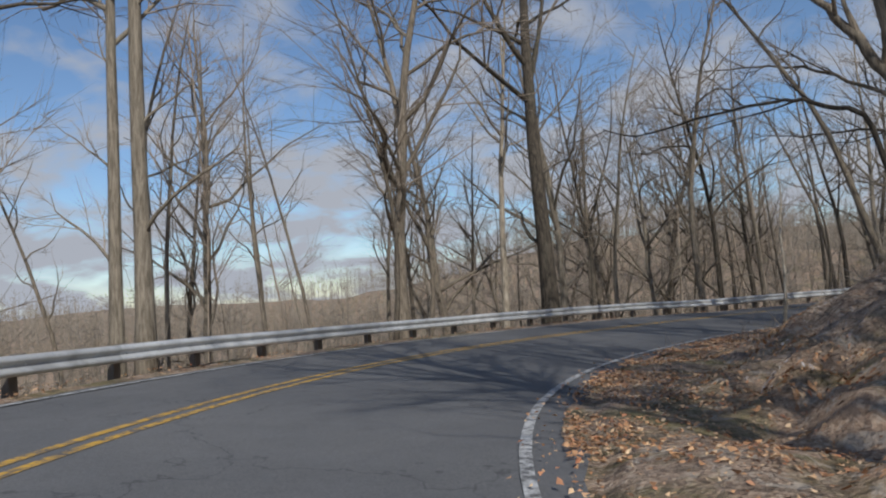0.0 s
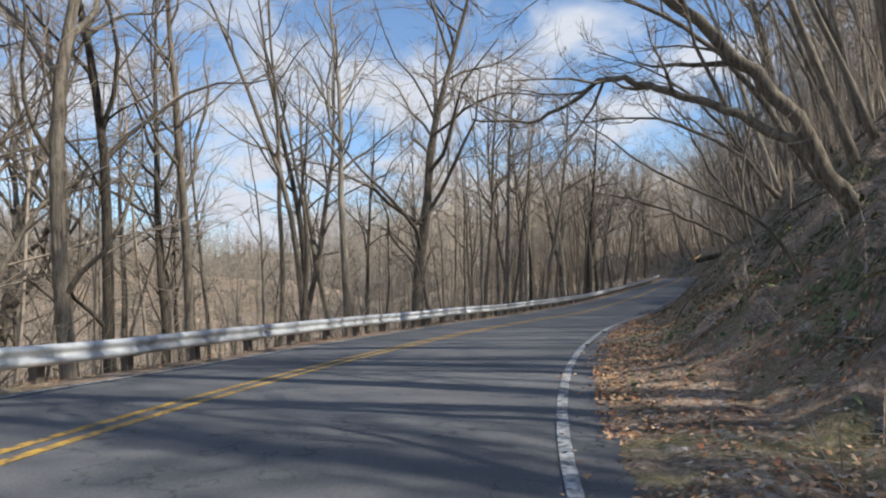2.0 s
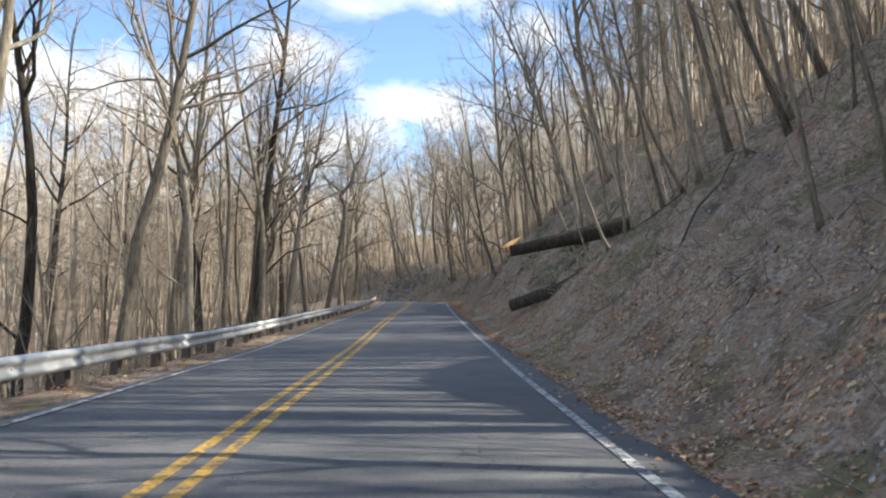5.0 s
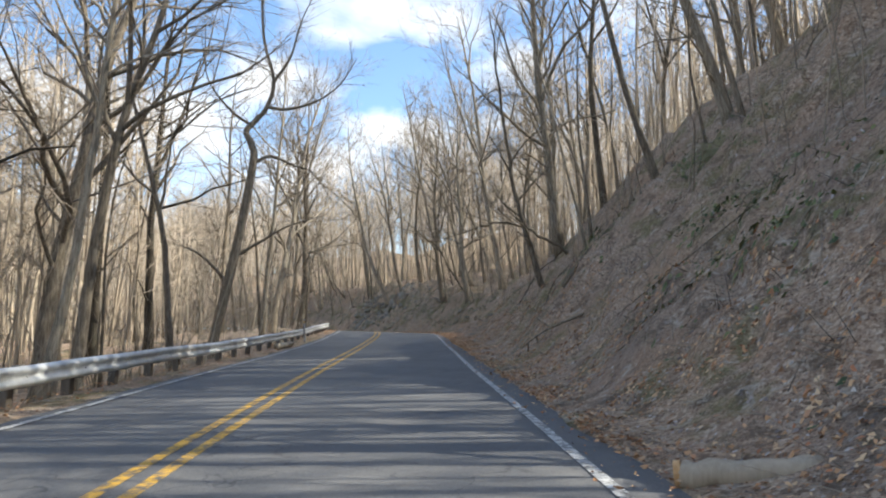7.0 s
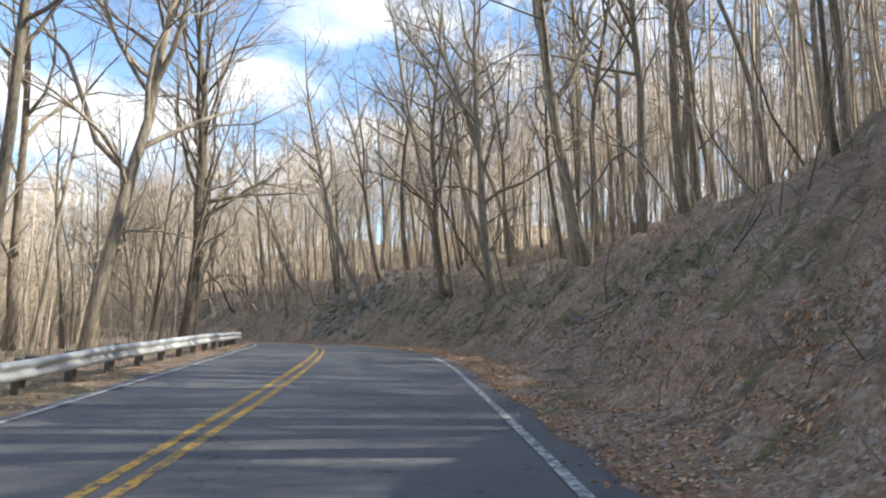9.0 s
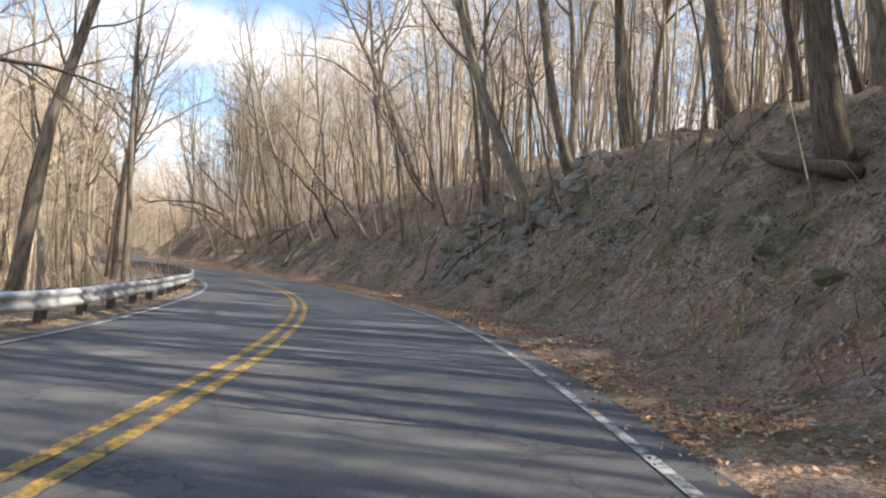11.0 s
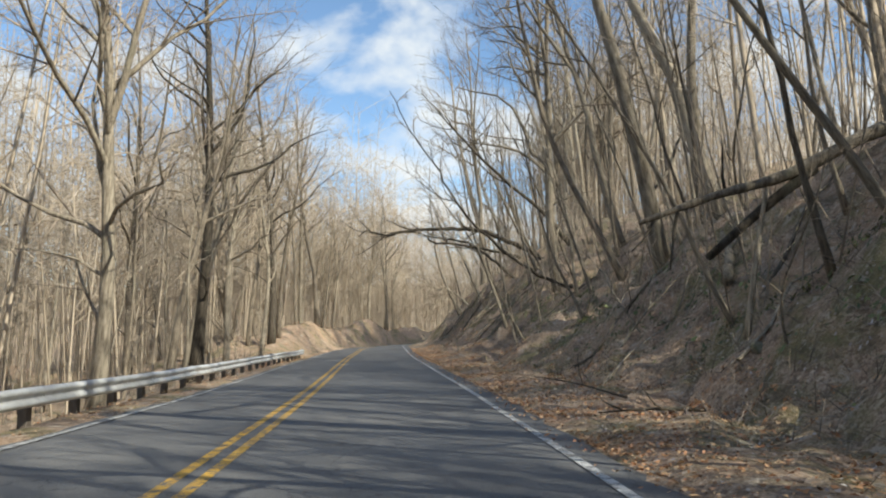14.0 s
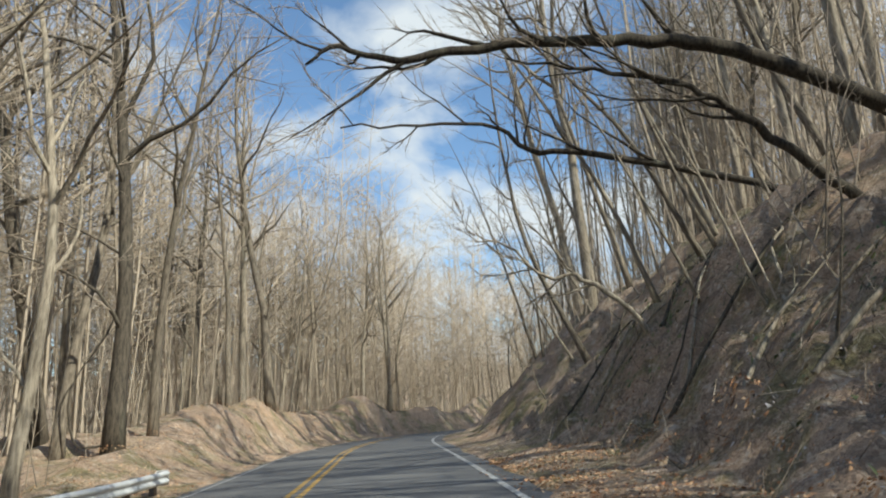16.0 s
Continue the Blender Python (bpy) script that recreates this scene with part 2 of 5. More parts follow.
def mat_cut():
    a = Mat("fresh cut wood", 0.8, spec=0.25)
    a.color(a.ramp(a.noise(14, 5), (0.3, (0.50, 0.27, 0.11)), (0.7, (0.72, 0.47, 0.24))))
    return a.m


ASPHALT, GROUND, STEEL, POST, LEAF, OLD_LEAF = mat_asphalt(), mat_ground(), mat_steel(), mat_wood_post(), mat_leaf(), mat_leaf("rotten leaf", 0.75)
YELLOW = mat_paint("yellow road paint", (0.70, 0.41, 0.06), 0.40)
WHITE = mat_paint("white road paint", (0.62, 0.62, 0.60), 0.41)
BARK = mat_bark("grey brown bark", (0.085, 0.071, 0.054), (0.27, 0.226, 0.17))
BARK_PALE = mat_bark("pale bark", (0.15, 0.125, 0.092), (0.40, 0.345, 0.265), 0.7)
BARK_DARK = mat_bark("dark bark", (0.035, 0.03, 0.024), (0.125, 0.104, 0.078))
TWIG = mat_twig("twigs", (0.16, 0.13, 0.099), (0.41, 0.337, 0.26))
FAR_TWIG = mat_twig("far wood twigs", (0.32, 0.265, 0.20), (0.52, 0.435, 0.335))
BRAMBLE = mat_twig("dark bramble", (0.05, 0.04, 0.032), (0.15, 0.115, 0.085))
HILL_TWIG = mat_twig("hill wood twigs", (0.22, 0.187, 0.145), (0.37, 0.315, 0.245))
BLEACHED = mat_wood_post("bleached wood", (0.31, 0.25, 0.18), (0.55, 0.46, 0.35))
GREEN, ROCK, CUT = mat_green(), mat_rock(), mat_cut()

# ---- the line of the road ----
STEP = 1.0


def knots(values, step, s, start=-10.0):
    u = np.clip((s - start) / step, 0, len(values) - 1.001)
    i = u.astype(int)
    f = u - i
    f = f * f * (3 - 2 * f)
    v = np.array(values)
    return v[i] * (1 - f) + v[i + 1] * f


def lay_out(values, s):
    total = np.cumsum(values) * STEP
    return total - np.interp(0.0, s, total)


ROAD_S = np.arange(-10.0, 295.5, STEP)
ROAD_TH = lay_out(knots(BEND, 5.0, ROAD_S), ROAD_S)
ROAD_X, ROAD_Y = lay_out(-np.sin(ROAD_TH), ROAD_S), lay_out(np.cos(ROAD_TH), ROAD_S)
ROAD_Z = lay_out(knots(GRADE, 20.0, ROAD_S), ROAD_S)
ROAD_E = knots(CROSSFALL, 10.0, ROAD_S)


def stretch_ends():
    """Carry the road on beyond what was fitted: back round the bend behind, and on ahead."""
    global ROAD_S, ROAD_TH, ROAD_X, ROAD_Y, ROAD_Z, ROAD_E
    for _ in range(26):
        th = ROAD_TH[0] + 0.035
        ROAD_X = np.insert(ROAD_X, 0, ROAD_X[0] + math.sin(th) * STEP)
        ROAD_Y = np.insert(ROAD_Y, 0, ROAD_Y[0] - math.cos(th) * STEP)
        ROAD_Z = np.insert(ROAD_Z, 0, ROAD_Z[0] + 0.005)
        ROAD_TH, ROAD_S, ROAD_E = np.insert(ROAD_TH, 0, th), np.insert(ROAD_S, 0, ROAD_S[0] - STEP), np.insert(ROAD_E, 0, ROAD_E[0])
    for _ in range(60):
        th = ROAD_TH[-1] - 0.010
        ROAD_X = np.append(ROAD_X, ROAD_X[-1] - math.sin(th) * STEP)
        ROAD_Y = np.append(ROAD_Y, ROAD_Y[-1] + math.cos(th) * STEP)
        ROAD_Z = np.append(ROAD_Z, ROAD_Z[-1] + 0.004)
        ROAD_TH, ROAD_S, ROAD_E = np.append(ROAD_TH, th), np.append(ROAD_S, ROAD_S[-1] + STEP), np.append(ROAD_E, ROAD_E[-1])


stretch_ends()


def road_at(s, u=0.0):
    """World place of a spot s along the centre line and u to its right, on the road's plane, and the heading there."""
    th, e = np.interp(s, ROAD_S, ROAD_TH), np.interp(s, ROAD_S, ROAD_E)
    x = np.interp(s, ROAD_S, ROAD_X) + np.cos(th) * u
    y = np.interp(s, ROAD_S, ROAD_Y) + np.sin(th) * u
    return x, y, np.interp(s, ROAD_S, ROAD_Z) - e * u, th


def right_edge(s):
    return knots(RIGHT_LINE, 25.0, np.asarray(s, float)) + 0.45


def left_edge(s):
    return -knots(LEFT_LINE, 25.0, np.asarray(s, float)) - 0.3


def rail_offset(s):
    return -float(knots(RAIL, 25.0, np.array([float(s)]))[0])


def nearest(x, y):
    """Station and offset of world places (arrays) from the centre line."""
    s_out, u_out = np.empty(len(x)), np.empty(len(x))
    for a in range(0, len(x), 20000):
        px, py = x[a:a + 20000], y[a:a + 20000]
        i = ((px[:, None] - ROAD_X) ** 2 + (py[:, None] - ROAD_Y) ** 2).argmin(1)
        dx, dy, th = px - ROAD_X[i], py - ROAD_Y[i], ROAD_TH[i]
        along = -np.sin(th) * dx + np.cos(th) * dy
        side = np.cos(th) * dx + np.sin(th) * dy
        far = np.hypot(dx, dy)
        s_out[a:a + 20000] = ROAD_S[i] + np.clip(along, -0.5, 0.5)
        u_out[a:a + 20000] = np.where(np.abs(along) < 1.0, side, np.sign(side) * far)
    return s_out, u_out


# ---- the lie of the land ----
def wobble(x, y, size, seed):
    """Smooth noise of about -1 to 1 from a few crossed waves."""
    r = np.random.RandomState(seed)
    out = 0
    for _ in range(7):
        a, k, p = r.uniform(0, 6.28), r.uniform(0.6, 1.8) / size * 6.28, r.uniform(0, 6.28)
        out = out + np.sin((x * math.cos(a) + y * math.sin(a)) * k + p)
    return out / 3.2


def smooth(a, b, v):
    t = np.clip((v - a) / (b - a), 0, 1)
    return t * t * (3 - 2 * t)


# stations, and at each: bank's steepness, height of the steep part, slope above it, verge width; left: drop, depth, mound
LAND_S = [-38, 2, 24, 47.5, 63, 86, 98, 108, 120, 128.5, 149, 164, 179.5, 201, 223, 236, 249, 262, 360]
STEEP = [0.55, 0.55, 0.65, 0.86, 0.89, 0.88, 0.88, 1.15, 0.98, 0.85, 0.90, 1.00, 1.02, 0.90, 0.66, 0.78, 1.00, 0.95, 0.9]
BANK_H = [5.0, 5.0, 6.0, 8.0, 9.0, 8.5, 8.5, 12.0, 8.5, 5.0, 3.8, 5.6, 7.2, 6.6, 6.0, 6.4, 6.8, 6.0, 6.0]
ABOVE = [0.40, 0.40, 0.42, 0.45, 0.48, 0.42, 0.40, 0.5, 0.42, 0.38, 0.34, 0.28, 0.20, 0.18, 0.28, 0.36, 0.36, 0.36, 0.3]
VERGE = [1.6, 1.6, 1.2, 0.25, 0.2, 0.15, 0.4, 0.65, 0.9, 1.3, 1.3, 1.2, 1.6, 1.9, 2.1, 1.9, 1.5, 1.2, 1.2]
DROP = [0.50, 0.50, 0.55, 0.55, 0.50, 0.45, 0.42, 0.33, 0.24, 0.09, 0.06, 0.12, 0.28, 0.35, 0.32, 0.25, 0.20, 0.20, 0.2]
DEPTH = [13, 13, 14, 14, 13, 11, 9, 7.5, 6, 2.5, 2, 3, 7, 9, 9, 8, 6, 5, 5]
MOUND = [0, 0, 0, 0, 0, 0, 0, 0.0, 0, 0.1, 0.2, 0.1, 0, 0, 0, 0, 0.0, 2.8, 2.6]


def land(x, y, s=None, u=None):
    """Height of the ground at world places (arrays)."""
    if s is None:
        s, u = nearest(x, y)
    v = lambda table: np.interp(s, LAND_S, table)
    lo, hi = left_edge(s), right_edge(s)
    zr = np.interp(s, ROAD_S, ROAD_Z)
    e = np.interp(s, ROAD_S, ROAD_E)
    # right: verge, steep bank, gentler wood above
    d = np.maximum(u - hi, 0)
    verge = v(VERGE) * (1 + 0.25 * wobble(x, y, 9, 3))
    rise = v(STEEP) * (1 + 0.13 * wobble(x, y, 14, 4))
    run = v(BANK_H) / rise
    b = np.maximum(d - verge, 0)
    up = 0.07 * np.minimum(d, verge)
    steep_part = np.minimum(b, run)
    up = up + rise * (steep_part - 0.4 * (1 - np.exp(-steep_part / 0.4)))
    up = up + v(ABOVE) * np.maximum(b - run, 0) * (1 - 0.35 * smooth(14, 60, b)) * (1 - smooth(130, 420, b) * 0.9)
    rough = wobble(x, y, 4.5, 5) * 0.22 + wobble(x, y, 1.9, 6) * 0.11
    # lumps, hollows and small ledges of the bank
    lumps = 0.18 * np.abs(wobble(x, y, 1.7, 21)) + 0.11 * wobble(x, y, 0.95, 22) + 0.07 * wobble(x, y, 0.6, 23)
    up = up + (lumps - 0.12) * smooth(0.8, 2.6, d) * (1 - smooth(13, 18, d))
    right = zr - e * np.minimum(u, 6.0) + up + rough * smooth(0.3, 3.0, d) + wobble(x, y, 30, 7) * 1.6 * smooth(14, 40, d)
    # left: verge, mound or drop to the valley, hills beyond
    d = np.maximum(lo - u, 0)
    fall = np.maximum(d - 1.3, 0)
    depth = v(DEPTH)
    down = depth * (1 - np.exp(-v(DROP) * fall / depth))
    mound = v(MOUND) * (1 + 0.3 * wobble(x, y, 11, 8)) * smooth(0.6, 3.8, d) * (1 - 0.6 * smooth(6, 14, d))
    bearing = np.degrees(np.arctan2(x - 6, y + 4))
    shape = np.interp(bearing, [-78, -44, -30, -20, -12, -2, 8, 37, 72], [0.5, 0.35, 0.3, 0.15, 0.3, 0.75, 1.15, 1.2, 1.1])
    hills = 24 * shape * smooth(40, 210, d) * (1 + 0.10 * wobble(x, y, 140, 9)) + 9 * shape * smooth(380, 800, d)
    left = zr + e * np.minimum(-u, 5.0) * (1 - smooth(4, 12, d)) - down + mound + hills - 0.05 * np.minimum(d, 1.3)
    left = left + rough * smooth(0.8, 4.0, d) + wobble(x, y, 34, 10) * 1.2 * smooth(12, 40, d)
    z = np.where(u > 0, right, left)
    sunk = np.where((u > lo) & (u < hi), zr - e * u - 0.2 * smooth(0, 0.5, np.minimum(u - lo, hi - u)), z)
    return sunk


def land_at(x, y):
    return float(land(np.array([float(x)]), np.array([float(y)]))[0])


def spot(s, u):
    """World place on the ground, at station s and offset u."""
    x, y, _, th = road_at(s, u)
    return Vector((float(x), float(y), land_at(x, y))), float(th)


# ---- mesh helpers ----
def mesh_from(name, verts, faces, material, smooth_faces=False):
    me = bpy.data.meshes.new(name)
    me.from_pydata(verts if isinstance(verts, list) else verts.tolist(), [], faces if isinstance(faces, list) else faces.tolist())
    me.materials.append(material)
    if smooth_faces:
        me.polygons.foreach_set("use_smooth", [True] * len(me.polygons))
    me.update()
    return me


def thing(name, data, label, category, group="", kind=""):
    return tagged(new(name, data), label, category, group, kind)


def child(name, data, parent, label=""):
    ob = new(name, data)
    ob.parent = parent
    return tagged(ob, label)


def ribbon(s0, s1, u0, u1, lift, step=1.0, across=1):
    """A strip that lies on the road's plane between two offsets, which may vary by station."""
    ss = np.arange(s0, s1 + step / 2, step)
    a, c = u0(ss) if callable(u0) else ss * 0 + u0, u1(ss) if callable(u1) else ss * 0 + u1
    verts, n = [], across + 1
    for s, lo, hi in zip(ss, a, c):
        for k in range(n):
            x, y, z, _ = road_at(s, lo + (hi - lo) * k / across)
            verts.append((float(x), float(y), float(z) + lift))
    faces = [(i * n + k, i * n + k + 1, (i + 1) * n + k + 1, (i + 1) * n + k) for i in range(len(ss) - 1) for k in range(across)]
    return verts, faces


# ---- ground and road ----
def axis(lo, hi, fine):
    mid = list(np.arange(lo, hi + fine / 2, fine))
    out, step = [], fine
    a, b = lo, hi
    left, right = [], []
    while b < 2600:
        step *= 1.16
        a, b = a - step, b + step
        left.append(a)
        right.append(b)
    return np.array(left[::-1] + mid + right)


def build_ground():
    xs, ys = axis(-28, 205, 1.3), axis(-34, 240, 1.3)
    gx, gy = np.meshgrid(xs, ys)
    s, u = nearest(gx.ravel(), gy.ravel())
    z = land(gx.ravel(), gy.ravel(), s, u)
    # the finer bank lies over a hollow in the coarse sheet
    inside = smooth(0.6, 1.6, u - right_edge(s)) * (1 - smooth(11.0, 12.2, u - right_edge(s))) * (s > -29) * (s < 268)
    z = z - 0.45 * inside
    verts = np.stack([gx.ravel(), gy.ravel(), z], 1)
    n, m = len(xs), len(ys)
    i = (np.arange(m - 1)[:, None] * n + np.arange(n - 1)[None]).ravel()
    faces = np.stack([i, i + 1, i + n + 1, i + n], 1)
    me = mesh_from("ground", verts, faces, GROUND, True)
    thing("ground", me, "brown leaf-littered woodland ground on banks and valley", "ground", kind="structure")


def build_bank():
    """The steep bank, finer than the rest: rows along the road, columns up the slope."""
    ss = np.arange(-31, 270.2, 0.5)
    cols = np.concatenate([np.arange(0.0, 8.0, 0.36), np.arange(8.0, 14.1, 0.55)])
    gs, gd = np.meshgrid(ss, cols, indexing="ij")
    x, y, _, _ = road_at(gs.ravel(), (right_edge(gs) + gd).ravel())
    s, u = nearest(x, y)
    z = land(x, y, s, u)
    lip = (gd.ravel() < 0.2) | (gd.ravel() > 13.0) | (np.abs(gs.ravel() - 119.5) > 149)
    z = np.where(lip, z - 0.12, z + 0.012)
    n = len(cols)
    i = (np.arange(len(ss) - 1)[:, None] * n + np.arange(n - 1)[None]).ravel()
    me = mesh_from("bank", np.stack([x, y, z], 1), np.stack([i, i + n, i + n + 1, i + 1], 1), GROUND, True)
    thing("bank", me, "steep lumpy bank of dirt, moss and brown leaf litter", "bank", kind="structure")


build_ground()
build_bank()


def build_road():
    verts, faces = ribbon(-34, 350, left_edge, right_edge, 0.0, 1.0, 10)
    r = random.Random(5)
    n = 11
    for k, (x, y, z) in enumerate(verts):      # ragged edges
        if k % n in (0, n - 1):
            verts[k] = (x + r.uniform(-0.1, 0.1), y + r.uniform(-0.1, 0.1), z - 0.02)
    road = thing("road", mesh_from("road", verts, faces, ASPHALT, True), "grey two-lane asphalt road with cracked worn surface", "road", kind="structure")
    for u in (-0.13, 0.13):
        child("yellow_line", mesh_from("yellow_line", *ribbon(-34, 345, u - 0.06, u + 0.06, 0.006), YELLOW), road, "worn yellow painted centre line")
    for edge, turn in ((right_edge, -0.45), (left_edge, 0.3)):
        inner, outer = (lambda s: edge(s) + turn - 0.055), (lambda s: edge(s) + turn + 0.055)
        child("white_line", mesh_from("white_line", *ribbon(-34, 345, inner, outer, 0.006), WHITE), road, "worn white painted edge line")


build_road()

# ---- guard rail ----
RAIL_TOP = 0.55


def rail_panel(rail, s0, s1, lap, sag, curl=(0.0, 0.0)):
    """One corrugated panel; curl bends its start or end back from the road."""
    # the section: out (towards the road), up
    section = [(0.0, 0.0), (0.035, -0.012), (0.075, -0.045), (0.08, -0.085), (0.03, -0.125), (0.005, -0.155),
               (0.03, -0.185), (0.08, -0.225), (0.075, -0.265), (0.035, -0.298), (0.0, -0.31)]
    verts, faces = [], []
    rows, n = 9, len(section)
    for k in range(rows):
        f = k / (rows - 1)
        s = s0 + (s1 - s0) * f
        back_off = curl[0] * max(0, 1 - f * 3) ** 2 + curl[1] * max(0, f * 3 - 2) ** 2
        for back in (0, 1):
            for out, up in section:
                x, y, z, th = road_at(s, rail_offset(s) + out - 0.006 * back + lap - back_off)
                verts.append((float(x), float(y), float(z) + RAIL_TOP + up + sag * math.sin(math.pi * f)))
    for k in range(rows - 1):
        for back in (0, 1):
            a, b = (2 * k + back) * n, (2 * k + 2 + back) * n
            for j in range(n - 1):
                q = (a + j, a + j + 1, b + j + 1, b + j)
                faces.append(q[::-1] if back else q)
    child("rail_panel", mesh_from("rail_panel", verts, faces, STEEL, True), rail, "corrugated galvanized steel panel")


def end_shoe(rail, s, turn):
    """Rounded steel buffer that closes the end of a run."""
    verts, faces = [], []
    for k in range(9):
        a = math.pi * k / 8
        x, y, z, _ = road_at(s - turn * 0.13 * math.sin(a), rail_offset(s) - 0.10 + 0.16 * math.cos(a))
        for h in (0.02, -0.10, -0.22, -0.34):
            verts.append((float(x), float(y), float(z) + RAIL_TOP + h))
    for k in range(8):
        for h in range(3):
            faces.append((k * 4 + h, k * 4 + h + 1, k * 4 + h + 5, k * 4 + h + 4))
    ob = child("end_shoe", mesh_from("end_shoe", verts, faces, STEEL, True), rail, "rounded pale steel end piece")
    solid = ob.modifiers.new("sheet", "SOLIDIFY")
    solid.thickness = 0.006


def build_rail(s_from, s_to, ends):
    rail = tagged(new("guard_rail"), "galvanized steel guard rail on short weathered posts", "guard rail", "guard rails")
    stations = np.arange(s_from, s_to + 0.1, 1.905)
    me_post = box_mesh("post", 0.15, 0.18, 0.95, POST, 0.012)
    me_block = box_mesh("blockout", 0.15, 0.16, 0.34, POST, 0.01)
    me_bolt = box_mesh("bolt", 0.035, 0.03, 0.035, STEEL, 0.006)
    r = random.Random(8)
    for i, s in enumerate(stations):
        x, y, z, th = road_at(s, rail_offset(s) - 0.27)
        lean = r.uniform(-2.5, 2.5)
        p = child("post", me_post, rail)
        p.matrix_world = pose(float(x), float(y), float(z) + RAIL_TOP - 0.50, r.uniform(-2, 2), lean, math.degrees(th))
        x, y, z, th = road_at(s, rail_offset(s) - 0.10)
        b = child("blockout", me_block, rail)
        b.matrix_world = pose(float(x), float(y), float(z) + RAIL_TOP - 0.16, 0, lean, math.degrees(th))
        child("bolt", me_bolt, b).location = (0.115, 0, 0.005)
    for i in range(0, len(stations) - 2, 2):
        rail_panel(rail, stations[i] - 0.15, stations[i + 2] + 0.15, 0.004 * (i // 2 % 2), r.uniform(-0.015, 0.015))
    last = stations[(len(stations) - 1) // 2 * 2]
    if ends[0]:
        end_shoe(rail, stations[0] - 0.15, 1)
    if ends[1]:
        end_shoe(rail, last + 0.15, -1)


def box_mesh(name, w, d, h, material, bevel=0.0):
    bm = bmesh.new()
    bmesh.ops.create_cube(bm, size=1.0, matrix=Matrix.Diagonal((w, d, h, 1)))
    if bevel:
        bmesh.ops.bevel(bm, geom=list(bm.edges), offset=bevel, segments=1, affect="EDGES")
    me = bpy.data.meshes.new(name)
    bm.to_mesh(me)
    bm.free()
    me.materials.append(material)
    return me


build_rail(-31.9, 151.2, (False, True))
build_rail(153.2, 252.4, (True, True))


# ---- trees ----
class Wood:
    """Collects tapered tubes."""

    def __init__(self):
        self.v, self.f = [], []

    def tube(self, pts, radii, sides):
        base = len(self.v)
        prev = None
        for k, (p, rad) in enumerate(zip(pts, radii)):
            way = (pts[min(k + 1, len(pts) - 1)] - pts[max(k - 1, 0)])
            if way.length < 1e-6:
                way = Vector((0, 0, 1))
            way.normalize()
            if prev is None:
                prev = way.orthogonal().normalized()
            a = (prev - way * prev.dot(way))
            a = a.normalized() if a.length > 1e-4 else way.orthogonal().normalized()
            prev = a
            b = way.cross(a)
            for j in range(sides):
                t = 6.28319 * j / sides
                q = p + (a * math.cos(t) + b * math.sin(t)) * rad
                self.v.append((q.x, q.y, q.z))
        for k in range(len(pts) - 1):
            for j in range(sides):
                j2 = (j + 1) % sides
                o = base + k * sides
                self.f.append((o + j, o + j2, o + sides + j2, o + sides + j))
        self.f.append(tuple(base + (len(pts) - 1) * sides + j for j in range(sides)))
        if sides > 7:
            self.f.append(tuple(base + j for j in range(sides))[::-1])

    def spike(self, p, way, length, rad):
        """A twig: a thin three-sided point."""
        base = len(self.v)
        a = way.orthogonal().normalized() * rad
        b = way.cross(a)
        tip = p + way * length
        for q in (p + a, p - a * 0.5 + b * 0.87, p - a * 0.5 - b * 0.87, tip):
            self.v.append((q.x, q.y, q.z))
        self.f += [(base, base + 1, base + 3), (base + 1, base + 2, base + 3), (base + 2, base, base + 3)]

    def mesh(self, name, material):
        return mesh_from(name, self.v, self.f, material, True)


def bough(r, start, way, length, segs, bend=0.25, lift=0.15):
    """A wandering line of points."""
    pts, p, d = [start.copy()], start.copy(), way.normalized()
    for _ in range(segs):
        d = (d + Vector((r.uniform(-bend, bend), r.uniform(-bend, bend), r.uniform(-bend, bend) + lift))).normalized()
        p = p + d * (length / segs)
        pts.append(p.copy())
    return pts


def along(pts, f):
    k = min(int(f * (len(pts) - 1)), len(pts) - 2)
    t = f * (len(pts) - 1) - k
    return pts[k].lerp(pts[k + 1], t), (pts[k + 1] - pts[k]).normalized()


def side_way(r, way, spread):
    o = Vector((r.gauss(0, 1), r.gauss(0, 1), r.gauss(0, 0.6)))
    o = o - way * o.dot(way)
    if o.length < 1e-3:
        o = way.orthogonal()
    return (way * math.cos(spread) + o.normalized() * math.sin(spread)).normalized()


